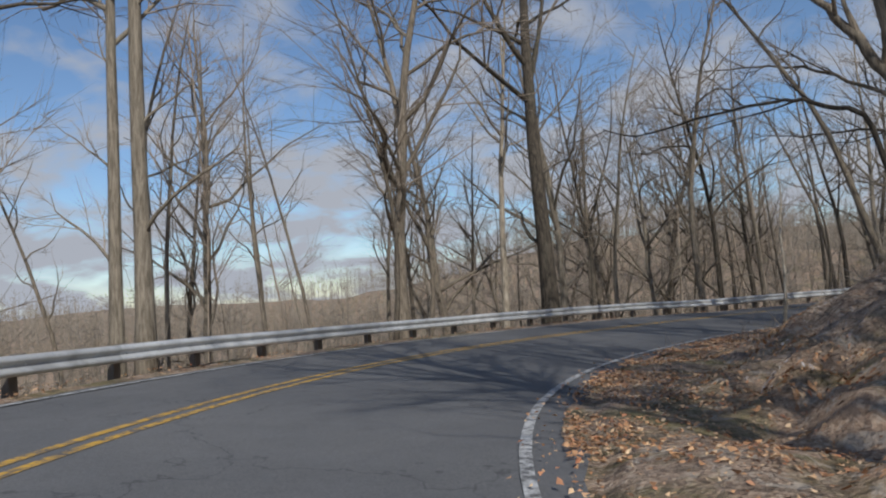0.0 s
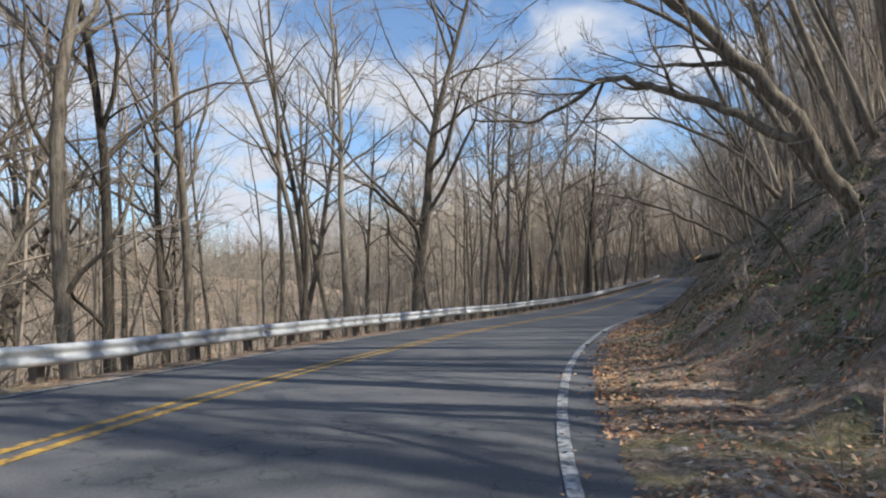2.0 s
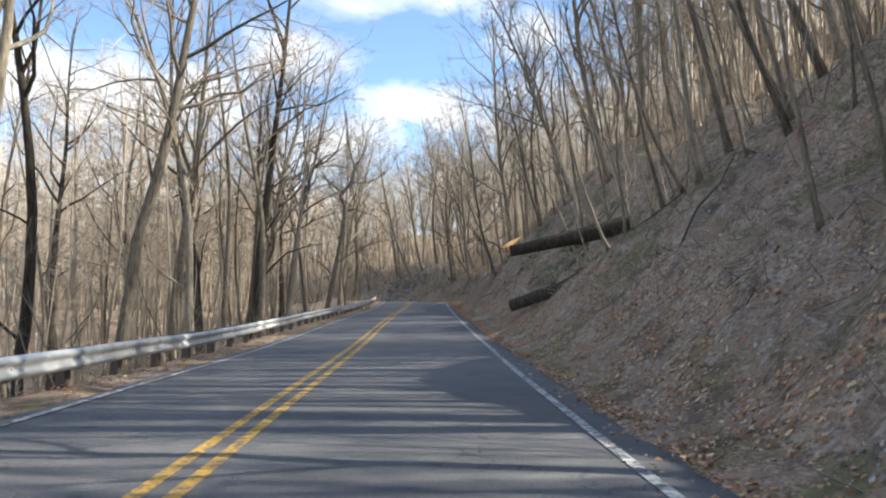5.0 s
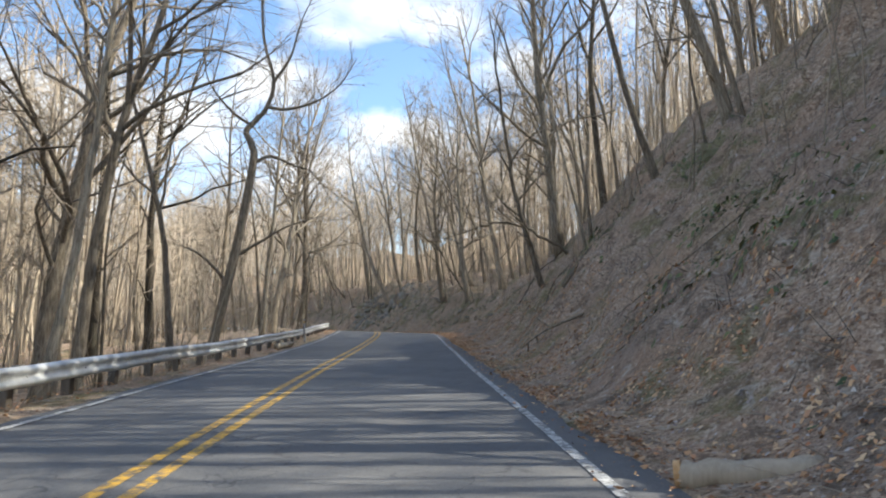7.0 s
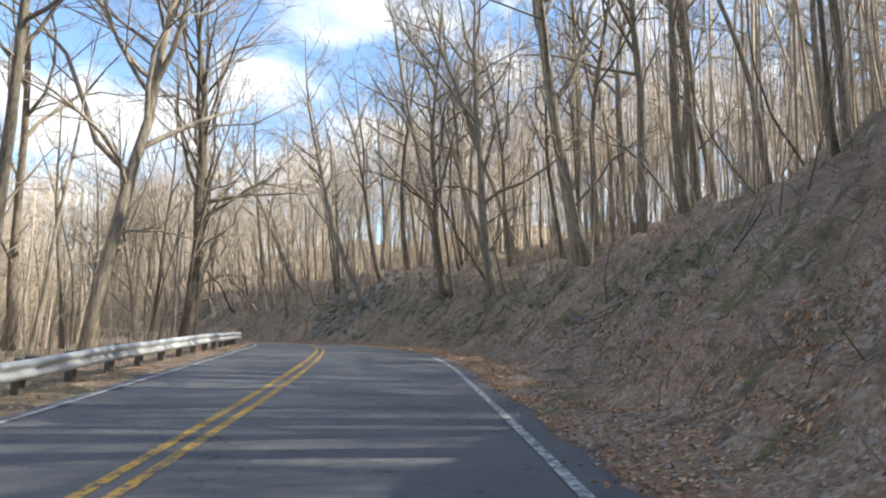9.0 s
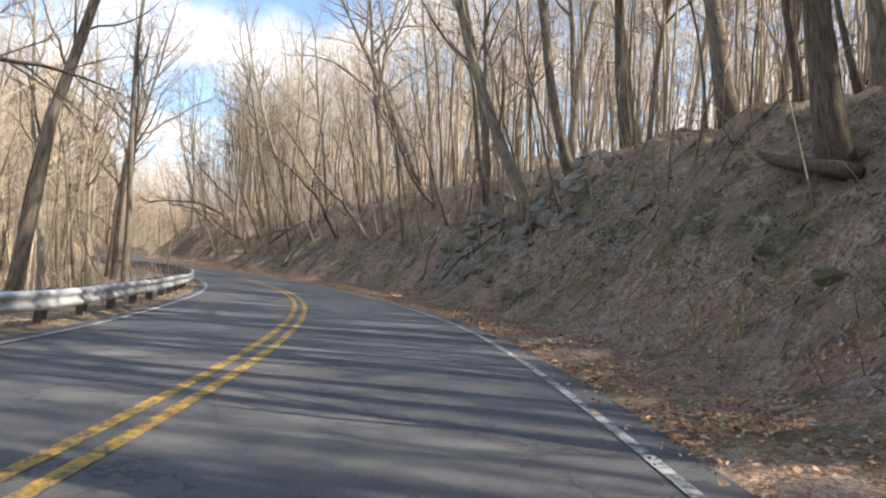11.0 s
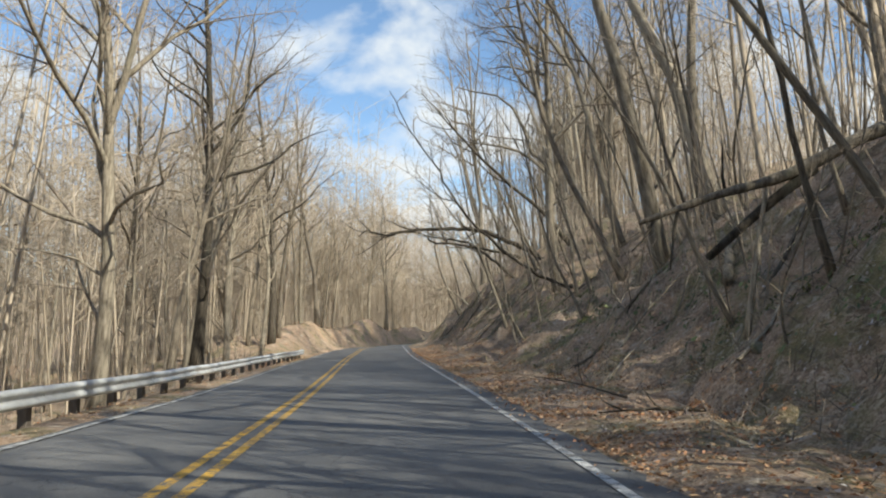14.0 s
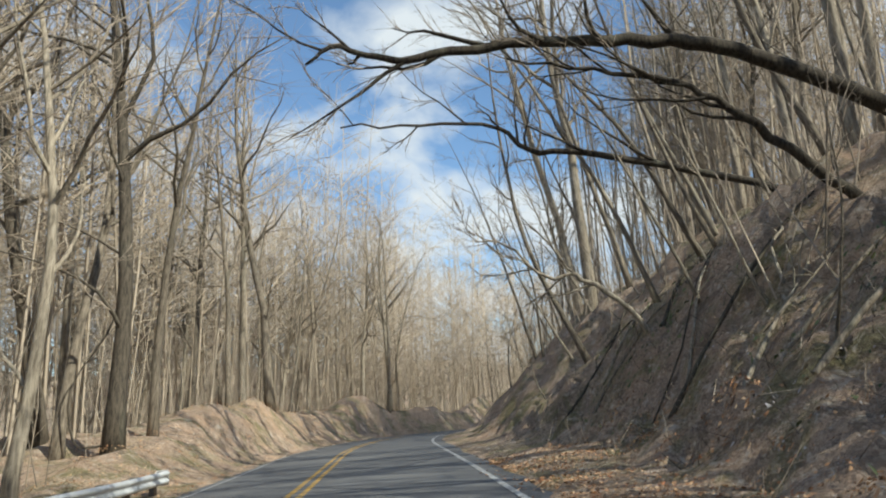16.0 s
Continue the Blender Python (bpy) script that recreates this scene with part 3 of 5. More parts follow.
def make_tree(seed, height, radius, lean=(0.0, 0.0), limbs=13, first=0.38, subs=6, twigs=7, fork=0.0, wander=0.05, spread=0.85,
              limb_len=0.30, bark=None, low=0, curve=(0.0, 0.0)):
    """One bare tree: trunk with limbs, and a crown of branches and twigs. Returns the two meshes.
    curve bends the trunk on its way up; low: dead lower limbs."""
    r = random.Random(seed)
    t, c = Wood(), Wood()
    segs = 12
    pts, p = [Vector((0, 0, -0.5))], Vector((0, 0, -0.5))
    d = Vector((lean[0], lean[1], 1)).normalized()
    for k in range(segs):
        d = (d + Vector((r.gauss(0, wander) + curve[0] / segs, r.gauss(0, wander) + curve[1] / segs, 0.02))).normalized()
        p = p + d * (height / segs)
        pts.append(p.copy())
    rad = [radius * (1.45 if k == 0 else 1.12 if k == 1 else 1.0) * (1 - 0.88 * (k / segs) ** 1.15) for k in range(segs + 1)]
    t.tube(pts, rad, 9)
    starts = [(pts, rad, height, first, limbs)]
    if fork:
        q, w = along(pts, fork)
        w2 = side_way(r, w, 0.42)
        w2.z = abs(w2.z)
        fr = radius * (1 - 0.86 * fork) * 0.8
        fp = bough(r, q, w2, height * (1 - fork) * 0.95, 8, 0.10, 0.09)
        t.tube(fp, [fr * (1 - 0.85 * k / 8) for k in range(9)], 7)
        starts.append((fp, [fr * (1 - 0.85 * k / 8) for k in range(9)], height * 0.75, 0.2, limbs // 2))
    if low:
        starts.append((pts, rad, height * 0.55, 0.12, low))
    for line, lr, size, lo, count in starts:
        top = 0.98 if count != low or not low else first + 0.08
        for i in range(count):
            f = lo + (top - lo) * ((i + r.random() * 0.8) / count)
            q, w = along(line, f)
            here = lr[min(int(f * (len(lr) - 1)), len(lr) - 1)]
            length = size * limb_len * (1.25 - 0.75 * f) * r.uniform(0.65, 1.3)
            lp = bough(r, q, side_way(r, w, r.uniform(0.55, 1.25) * spread), length, 6, 0.36, 0.075)
            l_rad = min(here * 0.6, 0.014 + length * 0.0125)
            big = l_rad > 0.03
            (t if big else c).tube(lp, [l_rad * (1 - 0.82 * k / 6) for k in range(7)], 5 if big else 4)
            for j in range(subs):
                g = 0.18 + 0.8 * (j + r.random()) / subs
                q2, w2 = along(lp, g)
                sl = length * r.uniform(0.3, 0.62) * (1.15 - 0.5 * g)
                sp = bough(r, q2, side_way(r, w2, r.uniform(0.45, 0.95)), sl, 2, 0.36, 0.06)
                sr = max(l_rad * (1 - 0.8 * g) * 0.5, 0.009)
                c.tube(sp, [sr, sr * 0.7, sr * 0.3], 3)
                for _ in range(twigs):
                    q3, w3 = along(sp, r.uniform(0.1, 1.0))
                    c.spike(q3, side_way(r, w3, r.uniform(0.3, 0.95)), sl * r.uniform(0.3, 0.75), 0.0085)
    return t.mesh("trunk", bark or BARK), c.mesh("crown", TWIG)


def lean_turn(lx, ly, turn=0.0):
    """Rotation that leads the upright to the way (lx, ly, 1), after a turn about itself."""
    way = Vector((lx, ly, 1)).normalized()
    return Vector((0, 0, 1)).rotation_difference(way).to_matrix().to_4x4() @ Matrix.Rotation(radians(turn), 4, "Z")


def plant(meshes, s, u, turn, scale, name, label, category, group, lean=(0, 0), sink=0.0):
    at, _ = spot(s, u)
    ob = tagged(new(name), label, category, group)
    wide = scale if isinstance(scale, tuple) else (scale, scale)
    ob.matrix_world = Matrix.Translation((at.x, at.y, at.z - sink)) @ lean_turn(lean[0], lean[1], turn) @ Matrix.Diagonal((wide[0], wide[0], wide[1], 1))
    for part_name, me in zip(("trunk", "crown"), meshes):
        child(part_name, me, ob)
    return ob


BARKS = (BARK, BARK_PALE, BARK_PALE, BARK_PALE)
TALL = [make_tree(100 + k, 19 + 1.2 * (k % 4), 0.17 + 0.02 * (k % 4), limbs=13 + k % 4, first=0.36 + 0.05 * (k % 3), fork=(0.45 if k % 3 == 0 else 0), bark=BARKS[k % 4], low=(3 if k % 2 else 0), subs=5, twigs=5) for k in range(8)]
SLIM = [make_tree(200 + k, 13 + k, 0.065 + 0.012 * k, limbs=8, first=0.4, subs=3, twigs=3, limb_len=0.2, wander=0.05, bark=(BARK_PALE, BARK_PALE, BARK)[k % 3], curve=(0.25 * (k % 3 - 1), 0.1)) for k in range(6)]
SMALL = [make_tree(300 + k, 4.5 + k, 0.026 + 0.006 * k, limbs=6, first=0.22, subs=2, twigs=4, limb_len=0.3, wander=0.11, bark=(BARK_PALE, BARK)[k % 2]) for k in range(5)]
# big spreading trees that stand alone by the road
BROAD = [make_tree(400 + k, 21 + k, 0.27, limbs=17, first=0.26, subs=8, twigs=8, fork=0.42 + 0.06 * (k % 2), limb_len=0.36, bark=(BARK, BARK_PALE, BARK_PALE)[k % 3], low=3) for k in range(4)]
STRAIGHT = [make_tree(440 + k, 24, 0.27, limbs=18, first=0.40, subs=6, twigs=7, limb_len=0.27, wander=0.022, spread=1.0, bark=(BARK_PALE, BARK)[k], low=3) for k in range(2)]



def rebarked(meshes, bark):
    """The same trees with another bark."""
    out = []
    for t, c in meshes:
        t = t.copy()
        t.materials[0] = bark
        out.append((t, c))
    return out


TALL_GREY, SLIM_GREY = rebarked(TALL, BARK), rebarked(SLIM, BARK)
TALL_DARK = rebarked(TALL, BARK_DARK)
STRAIGHT += rebarked(STRAIGHT[1:], BARK_DARK)
taken = []


def key_trees():
    """Trees that stand out by themselves: station, offset, radius, lean, mesh, scale in height."""
    left = ((4.2, -5.65, 0.16, 0.0, 0.0, STRAIGHT[0]), (4.3, -5.0, 0.2, 0.03, 0.0, STRAIGHT[0]), (14, -6.0, 0.24, -0.03, -0.01, BROAD[0]),
            (21, -6.0, 0.39, -0.03, -0.01, STRAIGHT[2]), (21, -9.0, 0.19, 0.05, 0.01, TALL[2]), (28, -12.0, 0.19, 0.08, 0.02, TALL[0]),
            (12, -14.0, 0.18, 0.02, 0.00, BROAD[3]), (29, -11.1, 0.16, 0.03, -0.02, TALL[1]), (40, -21.0, 0.33, 0.02, -0.01, BROAD[0]),
            (39, -16.0, 0.19, 0.08, -0.04, BROAD[3]), (38, -9.0, 0.17, 0.02, -0.01, TALL[4]), (48, -9.0, 0.22, -0.02, 0.01, TALL[5]),
            (56, -9.0, 0.40, 0.01, -0.00, BROAD[0]), (58, -7.0, 0.07, 0.01, -0.02, SLIM[2]), (60, -6.5, 0.11, 0.01, -0.03, SLIM[4]),
            (68, -7.7, 0.18, 0.01, -0.02, TALL[2]), (67, -7.0, 0.11, 0.08, -0.14, SLIM[5]), (76, -8.0, 0.16, -0.01, 0.02, TALL[6]),
            (90, -8.0, 0.20, -0.02, 0.03, TALL[1]), (99.5, -7.5, 0.27, 0.02, -0.035, STRAIGHT[2]), (110.5, -9.8, 0.30, 0.01, -0.015, BROAD[0]),
            (105, -7.0, 0.11, 0.03, -0.05, TALL[2]), 
            (131, -7.0, 0.14, 0.01, -0.02, TALL[7]), (236.5, -7.25, 0.30, 0.08, -0.035, STRAIGHT[2]),
            (233, -7.5, 0.19, 0.07, -0.05, TALL[0]), (257, -6.75, 0.28, 0.03, -0.01, STRAIGHT[2]), (250, -6.4, 0.15, 0.06, -0.03, TALL[1]), (247, -8.0, 0.21, 0.06, -0.04, TALL[3]),
            (198, -8.0, 0.14, -0.01, 0.00, TALL[3]), (199, -6.5, 0.19, 0.04, -0.03, TALL[4]), (241, -9.0, 0.22, 0.04, -0.03, TALL[6]),
            (163, -6.0, 0.12, 0.05, -0.08, TALL[7]), (169, -8.0, 0.11, 0.11, -0.16, SLIM[5]))
    right = ((191.4, 9.3, 0.25, -0.10, 0.06, TALL[1]), (226, 10.9, 0.14, -0.41, 0.20, SLIM[5]), (223, 11.3, 0.32, -0.17, 0.10, TALL[5]),
            (229, 12.0, 0.17, -0.29, 0.18, TALL[6]), (175, 10.0, 0.32, -0.19, 0.30, TALL[1]), (174, 11.5, 0.26, -0.17, 0.25, TALL[0]),
            (166, 12.5, 0.31, -0.15, 0.22, TALL[2]), (174, 14.0, 0.31, -0.02, 0.04, TALL[4]), (188, 9.0, 0.10, -0.06, 0.08, SLIM[5]), (195.3, 14.2, 0.24, -0.42, 0.25, TALL[2]),
            (168, 16.0, 0.23, 0.02, -0.04, TALL[5]), (161, 13.0, 0.21, -0.02, 0.04, TALL[6]), (55, 9.5, 0.07, -0.11, 0.18, SLIM[1]),
            (56, 10.5, 0.11, -0.09, 0.15, SLIM[3]), (58, 11.5, 0.30, -0.17, 0.28, TALL[0]), (52, 10.5, 0.08, -0.11, 0.19, SLIM[1]))
    inside = ((-13, 8.2, 0.2, 0.0, 0.0, BROAD[3]), (-20, 9.2, 0.2, 0.02, -0.02, BROAD[0]), (-25, 11, 0.24, 0.0, 0.03, BROAD[1]), (-30, 10, 0.25, 0.02, 0.02, BROAD[2]))
    over = ((139, -7.5, 0.25, 0.08, BROAD[1]), (148, -5.9, 0.27, 0.10, BROAD[0]), (158, -6.3, 0.22, 0.08, BROAD[3]),
            (139, 9.4, 0.24, -0.16, BROAD[1]), (149, 8.9, 0.22, -0.14, BROAD[2]), (158, 9.3, 0.24, -0.18, BROAD[0]), (100, 12.5, 0.17, -0.25, BROAD[3]),
            (108, 12.0, 0.17, -0.22, BROAD[1]), (121, 9.2, 0.22, -0.16, BROAD[2]), (206, -6.2, 0.22, 0.08, BROAD[3]),
            (222, -6.6, 0.22, 0.08, BROAD[2]), (233, 10.2, 0.22, -0.12, BROAD[1]))
    over = [(s, u, rad, f * math.cos(road_at(s)[3]), f * math.sin(road_at(s)[3]), m) for s, u, rad, f, m in over]
    r = random.Random(77)
    for rows, label, group in ((left, "large bare tree with furrowed bark behind the guard rail", "big trees behind the guard rail"),
                               (right, "bare tree leaning out from the leafy bank", "leaning trees on the bank"),
                               (inside, "large bare spreading tree on the inside of the bend", "trees inside the bend"),
                               (over, "large bare spreading tree whose crown reaches over the road", "trees over the road")):
        for s, u, rad, lx, ly, meshes in rows:
            base = 0.27 if meshes in BROAD or meshes in STRAIGHT else 0.17 + 0.02 * (TALL.index(meshes) % 4) if meshes in TALL else 0.065 + 0.012 * SLIM.index(meshes)
            k = rad / base
            tall = min(max(k ** 0.4, 0.82), 1.25)
            thick = k if meshes in STRAIGHT else 0.5 * k + 0.5 * tall
            plant(meshes, s, u, r.uniform(0, 360), (thick, tall), "tree", label, "tree", group, (lx, ly))
            x, y, _, _ = road_at(s, u)
            taken.append((float(x), float(y), 1.8))


key_trees()


def scatter_woods():
    r = random.Random(42)

    def free(x, y, gap):
        for a, b, g in taken:
            if abs(a - x) < gap and abs(b - y) < gap and math.hypot(a - x, b - y) < min(gap, g):
                return False
        taken.append((x, y, gap))
        return True

    def fill(count, s_rng, u_rng, gap, meshes, name, label, category, group, size, tilt, power=1.0, out=0.0):
        """out: how far the trees lean towards the road, more so near it."""
        made = 0
        near = min(abs(u_rng[0]), abs(u_rng[1]))
        for _ in range(count * 6):
            if made == count:
                break
            s = r.uniform(*s_rng)
            u = u_rng[0] + (u_rng[1] - u_rng[0]) * r.random() ** power
            x, y, _, th = road_at(s, u)
            ns, nu = nearest(np.array([float(x)]), np.array([float(y)]))
            if abs(nu[0]) < near * 0.95 or not free(float(x), float(y), gap):
                continue
            f = out * r.uniform(0.3, 1.5) * max(0.25, 1 - (abs(u) - near) / 16) * (-1 if u > 0 else 1)
            lean = (math.cos(th) * f + r.gauss(0, tilt), math.sin(th) * f + r.gauss(0, tilt))
            plant(r.choice(meshes), s, u, r.uniform(0, 360), r.uniform(*size), name, label, category, group, lean)
            made += 1

    # left of the road, down the slope
    for lo, hi, n, kinds in ((-34, 128, 40, TALL_GREY + TALL_DARK), (128, 254, 9, TALL + TALL_GREY)):
        fill(n, (lo, hi), (-6.5, -19), 2.5, kinds, "tree", "tall bare deciduous tree with grey-brown bark below the road", "tree", "trees below the road", (0.75, 1.1), 0.035)
    fill(60, (-30, 130), (-5.2, -24), 1.4, SLIM_GREY, "slim_tree", "slim bare grey young tree on the valley slope", "tree", "slim trees below the road", (0.7, 1.15), 0.06, 1.3)
    fill(44, (130, 256), (-5.2, -24), 1.4, SLIM + SLIM_GREY, "slim_tree", "slim bare young tree on the valley slope", "tree", "slim trees below the road", (0.7, 1.15), 0.06, 1.3)
    fill(22, (-12, 46), (-9, -32), 2.2, TALL_GREY + BROAD, "tree", "bare spreading deciduous tree on the valley slope", "tree", "trees below the road", (0.7, 1.0), 0.05)
    # right of the road, up the bank
    for lo, hi, a, n in ((-30, 0, 14.0, 3), (18, 32, 9.5, 7), (32, 118, 15.0, 30), (118, 185, 10.0, 28), (185, 262, 11.0, 18)):
        fill(n, (lo, hi), (a, 25), 2.2, TALL, "tree", "tall bare deciduous tree on the leafy bank", "tree", "trees on the bank", (0.85, 1.2), 0.05, 1.0, 0.16)
    fill(185, (-28, 300), (8.5, 28), 1.2, SLIM + SLIM_GREY, "slim_tree", "slim bare young tree on the steep bank", "tree", "slim trees on the bank", (0.6, 1.05), 0.07, 1.25, 0.22)
    fill(40, (196, 262), (7.5, 14), 0.9, SLIM, "leaning_sapling", "slim pale young tree leaning out from the bank", "sapling", "leaning saplings on the bank", (0.45, 0.8), 0.06, 1.0, 0.42)
    fill(26, (176, 200), (8.6, 14), 0.8, SLIM, "leaning_sapling", "slim pale young tree leaning out from the bank", "sapling", "leaning saplings on the bank", (0.4, 0.75), 0.10, 1.0, 0.36)
    fill(30, (38, 78), (8.5, 15), 1.0, SLIM, "leaning_sapling", "slim bare young tree on the steep bank", "tree", "slim trees on the bank", (0.6, 1.0), 0.08, 1.0, 0.3)
    fill(26, (56, 90), (6.8, 11), 0.8, SLIM, "leaning_sapling", "slim grey sapling leaning out from the steep bank", "sapling", "leaning saplings on the bank", (0.35, 0.65), 0.08, 1.0, 0.38)
    fill(130, (8, 295), (7.0, 20), 0.9, SMALL, "sapling", "thin pale bare sapling on the bank", "sapling", "saplings on the bank", (0.5, 1.1), 0.16, 1.0, 0.2)
    fill(80, (0, 250), (-4.7, -13), 1.0, SMALL, "sapling", "thin bare sapling behind the guard rail", "sapling", "saplings below the road", (0.5, 1.0), 0.1)
    # beyond the end of the road
    fill(16, (262, 320), (9, 24), 2.2, TALL, "tree", "tall bare deciduous tree above the far bend", "tree", "trees above the far bend", (1.0, 1.3), 0.05, 1.0, 0.1)
    fill(36, (255, 310), (-6.5, -26), 2.4, TALL + TALL_GREY, "tree", "tall bare deciduous tree above the cutting", "tree", "trees above the cutting", (0.9, 1.25), 0.05, 1.0, 0.05)


scatter_woods()


def far_woods(name, label, seed, places, height, fine, material=None):
    """Many bare trees, far off, in one mesh."""
    r = random.Random(seed)
    w = Wood()
    for x, y, z in places:
        h = height * r.uniform(0.7, 1.2)
        lean = Vector((r.gauss(0, 0.06), r.gauss(0, 0.06), 1)).normalized()
        base = Vector((x, y, z - 0.3))
        rad = r.uniform(0.06, 0.17) * (0.6, 0.55, 0.8, 0.6, 0.7)[fine]
        pts = [base, base + lean * h * 0.5 + Vector((r.gauss(0, 0.3), r.gauss(0, 0.3), 0)), base + lean * h]
        w.tube(pts, [rad, rad * 0.75, 0.03], 3)
        for _ in range((7, 13, 19, 7, 17)[fine]):
            f = r.uniform(0.3, 0.97)
            q = pts[0].lerp(pts[1], f * 2) if f < 0.5 else pts[1].lerp(pts[2], f * 2 - 1)
            a = r.uniform(0, 6.283)
            ln = h * r.uniform(0.13, 0.30) * (1.3 - 0.7 * f)
            way = Vector((math.cos(a) * 0.8, math.sin(a) * 0.8, r.uniform(0.15, 0.9))).normalized()
            w.spike(q, way, ln, (0.075, 0.045, 0.035, 0.022, 0.03)[fine])
            for _ in range((0, 3, 6, 3, 11)[fine]):
                m = q + way * ln * r.uniform(0.2, 0.9)
                w.spike(m, side_way(r, way, r.uniform(0.4, 0.9)), ln * r.uniform(0.3, 0.65), (0.045, 0.022, 0.018, 0.012, 0.011)[fine])
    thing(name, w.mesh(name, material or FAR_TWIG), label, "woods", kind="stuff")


def far_places(seed, count, inside, keep):
    r = np.random.RandomState(seed)
    out = []
    while len(out) < count:
        x, y = inside(r, 4000)
        s, u = nearest(x, y)
        z = land(x, y, s, u)
        ok = keep(s, u) & ((u < -9) | (u > 12))
        out += list(zip(x[ok], y[ok], z[ok]))
    return [tuple(map(float, p)) for p in out[:count]]


def ring(x0, y0, near, far, a0, a1):
    def make(r, n):
        d, a = near + (far - near) * r.rand(n) ** 0.75, np.radians(r.uniform(a0, a1, n))
        return x0 + d * np.sin(a), y0 + d * np.cos(a)
    return make


behind = lambda s, u: (u < -40) | (u > 44) | (s > 320)
slope = lambda s, u: (u > -42) & (u < -17) & (s < 165) & (s > 104) | (u > 21) & (u < 46) & (s < 160) | (u > 22) & (u < 40) & (s > 170) & (s < 192)
far_woods("slope_woods", "bare grey-brown woods on the slopes beside the road", 5, far_places(5, 330, ring(95, 78, 5, 175, 0, 360), slope), 21, 2)
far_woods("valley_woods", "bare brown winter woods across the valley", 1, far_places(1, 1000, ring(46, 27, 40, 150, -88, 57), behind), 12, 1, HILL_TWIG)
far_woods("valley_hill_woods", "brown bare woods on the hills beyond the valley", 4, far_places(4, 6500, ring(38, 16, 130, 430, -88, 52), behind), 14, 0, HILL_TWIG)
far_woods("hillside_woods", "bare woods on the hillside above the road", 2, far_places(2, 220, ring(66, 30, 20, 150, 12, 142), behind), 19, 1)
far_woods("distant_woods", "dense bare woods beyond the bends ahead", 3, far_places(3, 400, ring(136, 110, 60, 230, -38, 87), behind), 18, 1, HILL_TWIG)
bends = lambda s, u: (s > 118) & (s < 188) & (u > 46) & (u < 110) | (s > 185) & (s < 250) & (u > 46) & (u < 90) | (s > 240) & (s < 300) & (u < -24) & (u > -62)
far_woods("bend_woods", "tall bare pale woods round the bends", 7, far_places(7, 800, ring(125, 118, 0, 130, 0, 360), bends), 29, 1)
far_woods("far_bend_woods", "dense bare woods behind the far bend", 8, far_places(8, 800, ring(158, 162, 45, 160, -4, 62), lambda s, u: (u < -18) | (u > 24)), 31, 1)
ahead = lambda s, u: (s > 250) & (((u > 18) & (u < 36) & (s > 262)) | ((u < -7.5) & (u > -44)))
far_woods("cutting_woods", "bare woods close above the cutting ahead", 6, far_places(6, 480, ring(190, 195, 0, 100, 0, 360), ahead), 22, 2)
far_woods("far_bank_woods", "bare woods on the bank above the far bend", 11, far_places(11, 80, ring(190, 195, 0, 100, 0, 360), lambda s, u: (s > 260) & (s < 310) & (u > 12) & (u < 28)), 20, 3)

low = lambda s, u: (s > 150) & (s < 262) & (u < -22) & (u > -95)
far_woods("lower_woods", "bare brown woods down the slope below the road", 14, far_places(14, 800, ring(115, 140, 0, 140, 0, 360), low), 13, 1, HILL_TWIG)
rise = lambda s, u: (s > 116) & (s < 180) & (u > 44) & (u < 85)
far_woods("rise_woods", "dense bare woods on the rise inside the bend", 12, far_places(12, 380, ring(120, 112, 0, 110, 0, 360), rise), 22, 1)
end = lambda s, u: (s > 262) & ((u > 32) & (u < 80) | (u < -12) & (u > -60))
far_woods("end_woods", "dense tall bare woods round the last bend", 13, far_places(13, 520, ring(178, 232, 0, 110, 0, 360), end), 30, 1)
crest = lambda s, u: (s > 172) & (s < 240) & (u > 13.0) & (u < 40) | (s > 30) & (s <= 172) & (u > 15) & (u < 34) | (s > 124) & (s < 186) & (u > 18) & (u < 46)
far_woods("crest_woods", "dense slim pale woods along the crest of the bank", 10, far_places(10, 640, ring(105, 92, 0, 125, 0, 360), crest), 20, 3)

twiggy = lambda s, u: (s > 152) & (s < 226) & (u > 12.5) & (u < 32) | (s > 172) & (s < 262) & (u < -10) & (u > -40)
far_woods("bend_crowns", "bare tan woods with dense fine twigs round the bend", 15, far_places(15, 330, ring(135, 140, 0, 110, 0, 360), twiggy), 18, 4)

nearer = lambda s, u: (s > 62) & (s < 116) & (u > 14) & (u < 32) | (s > 96) & (s < 152) & (u < -10.5) & (u > -30)
far_woods("bank_crowns", "bare tan woods with fine twigs above the bank", 16, far_places(16, 175, ring(80, 60, 0, 110, 0, 360), nearer), 17, 4)
below = lambda s, u: (s > -5) & (s < 96) & (u < -10) & (u > -28)
far_woods("valley_crowns", "bare slim trees with fine twigs below the guard rail", 17, far_places(17, 34, ring(30, 30, 0, 90, 0, 360), below), 16, 4, TWIG)


def thickets(name, label, seed, rows, material):
    """Tall thin whips with fine twigs."""
    r = random.Random(seed)
    w = Wood()
    for x, y, z in rows:
        p = Vector((x, y, z - 0.1))
        way = Vector((r.gauss(0, 0.22), r.gauss(0, 0.22), 1)).normalized()
        h = r.uniform(1.8, 6.0)
        w.tube([p, p + way * h * 0.5, p + way * h + Vector((r.gauss(0, 0.3), r.gauss(0, 0.3), 0))], [0.008 + h * 0.0028, 0.007 + h * 0.0018, 0.004], 3)
        for _ in range(9):
            f = r.uniform(0.25, 0.98)
            w.spike(p + way * h * f, side_way(r, way, r.uniform(0.4, 0.9)), h * r.uniform(0.12, 0.32), 0.007)
    thing(name, w.mesh(name, material), label, "thicket", kind="stuff")


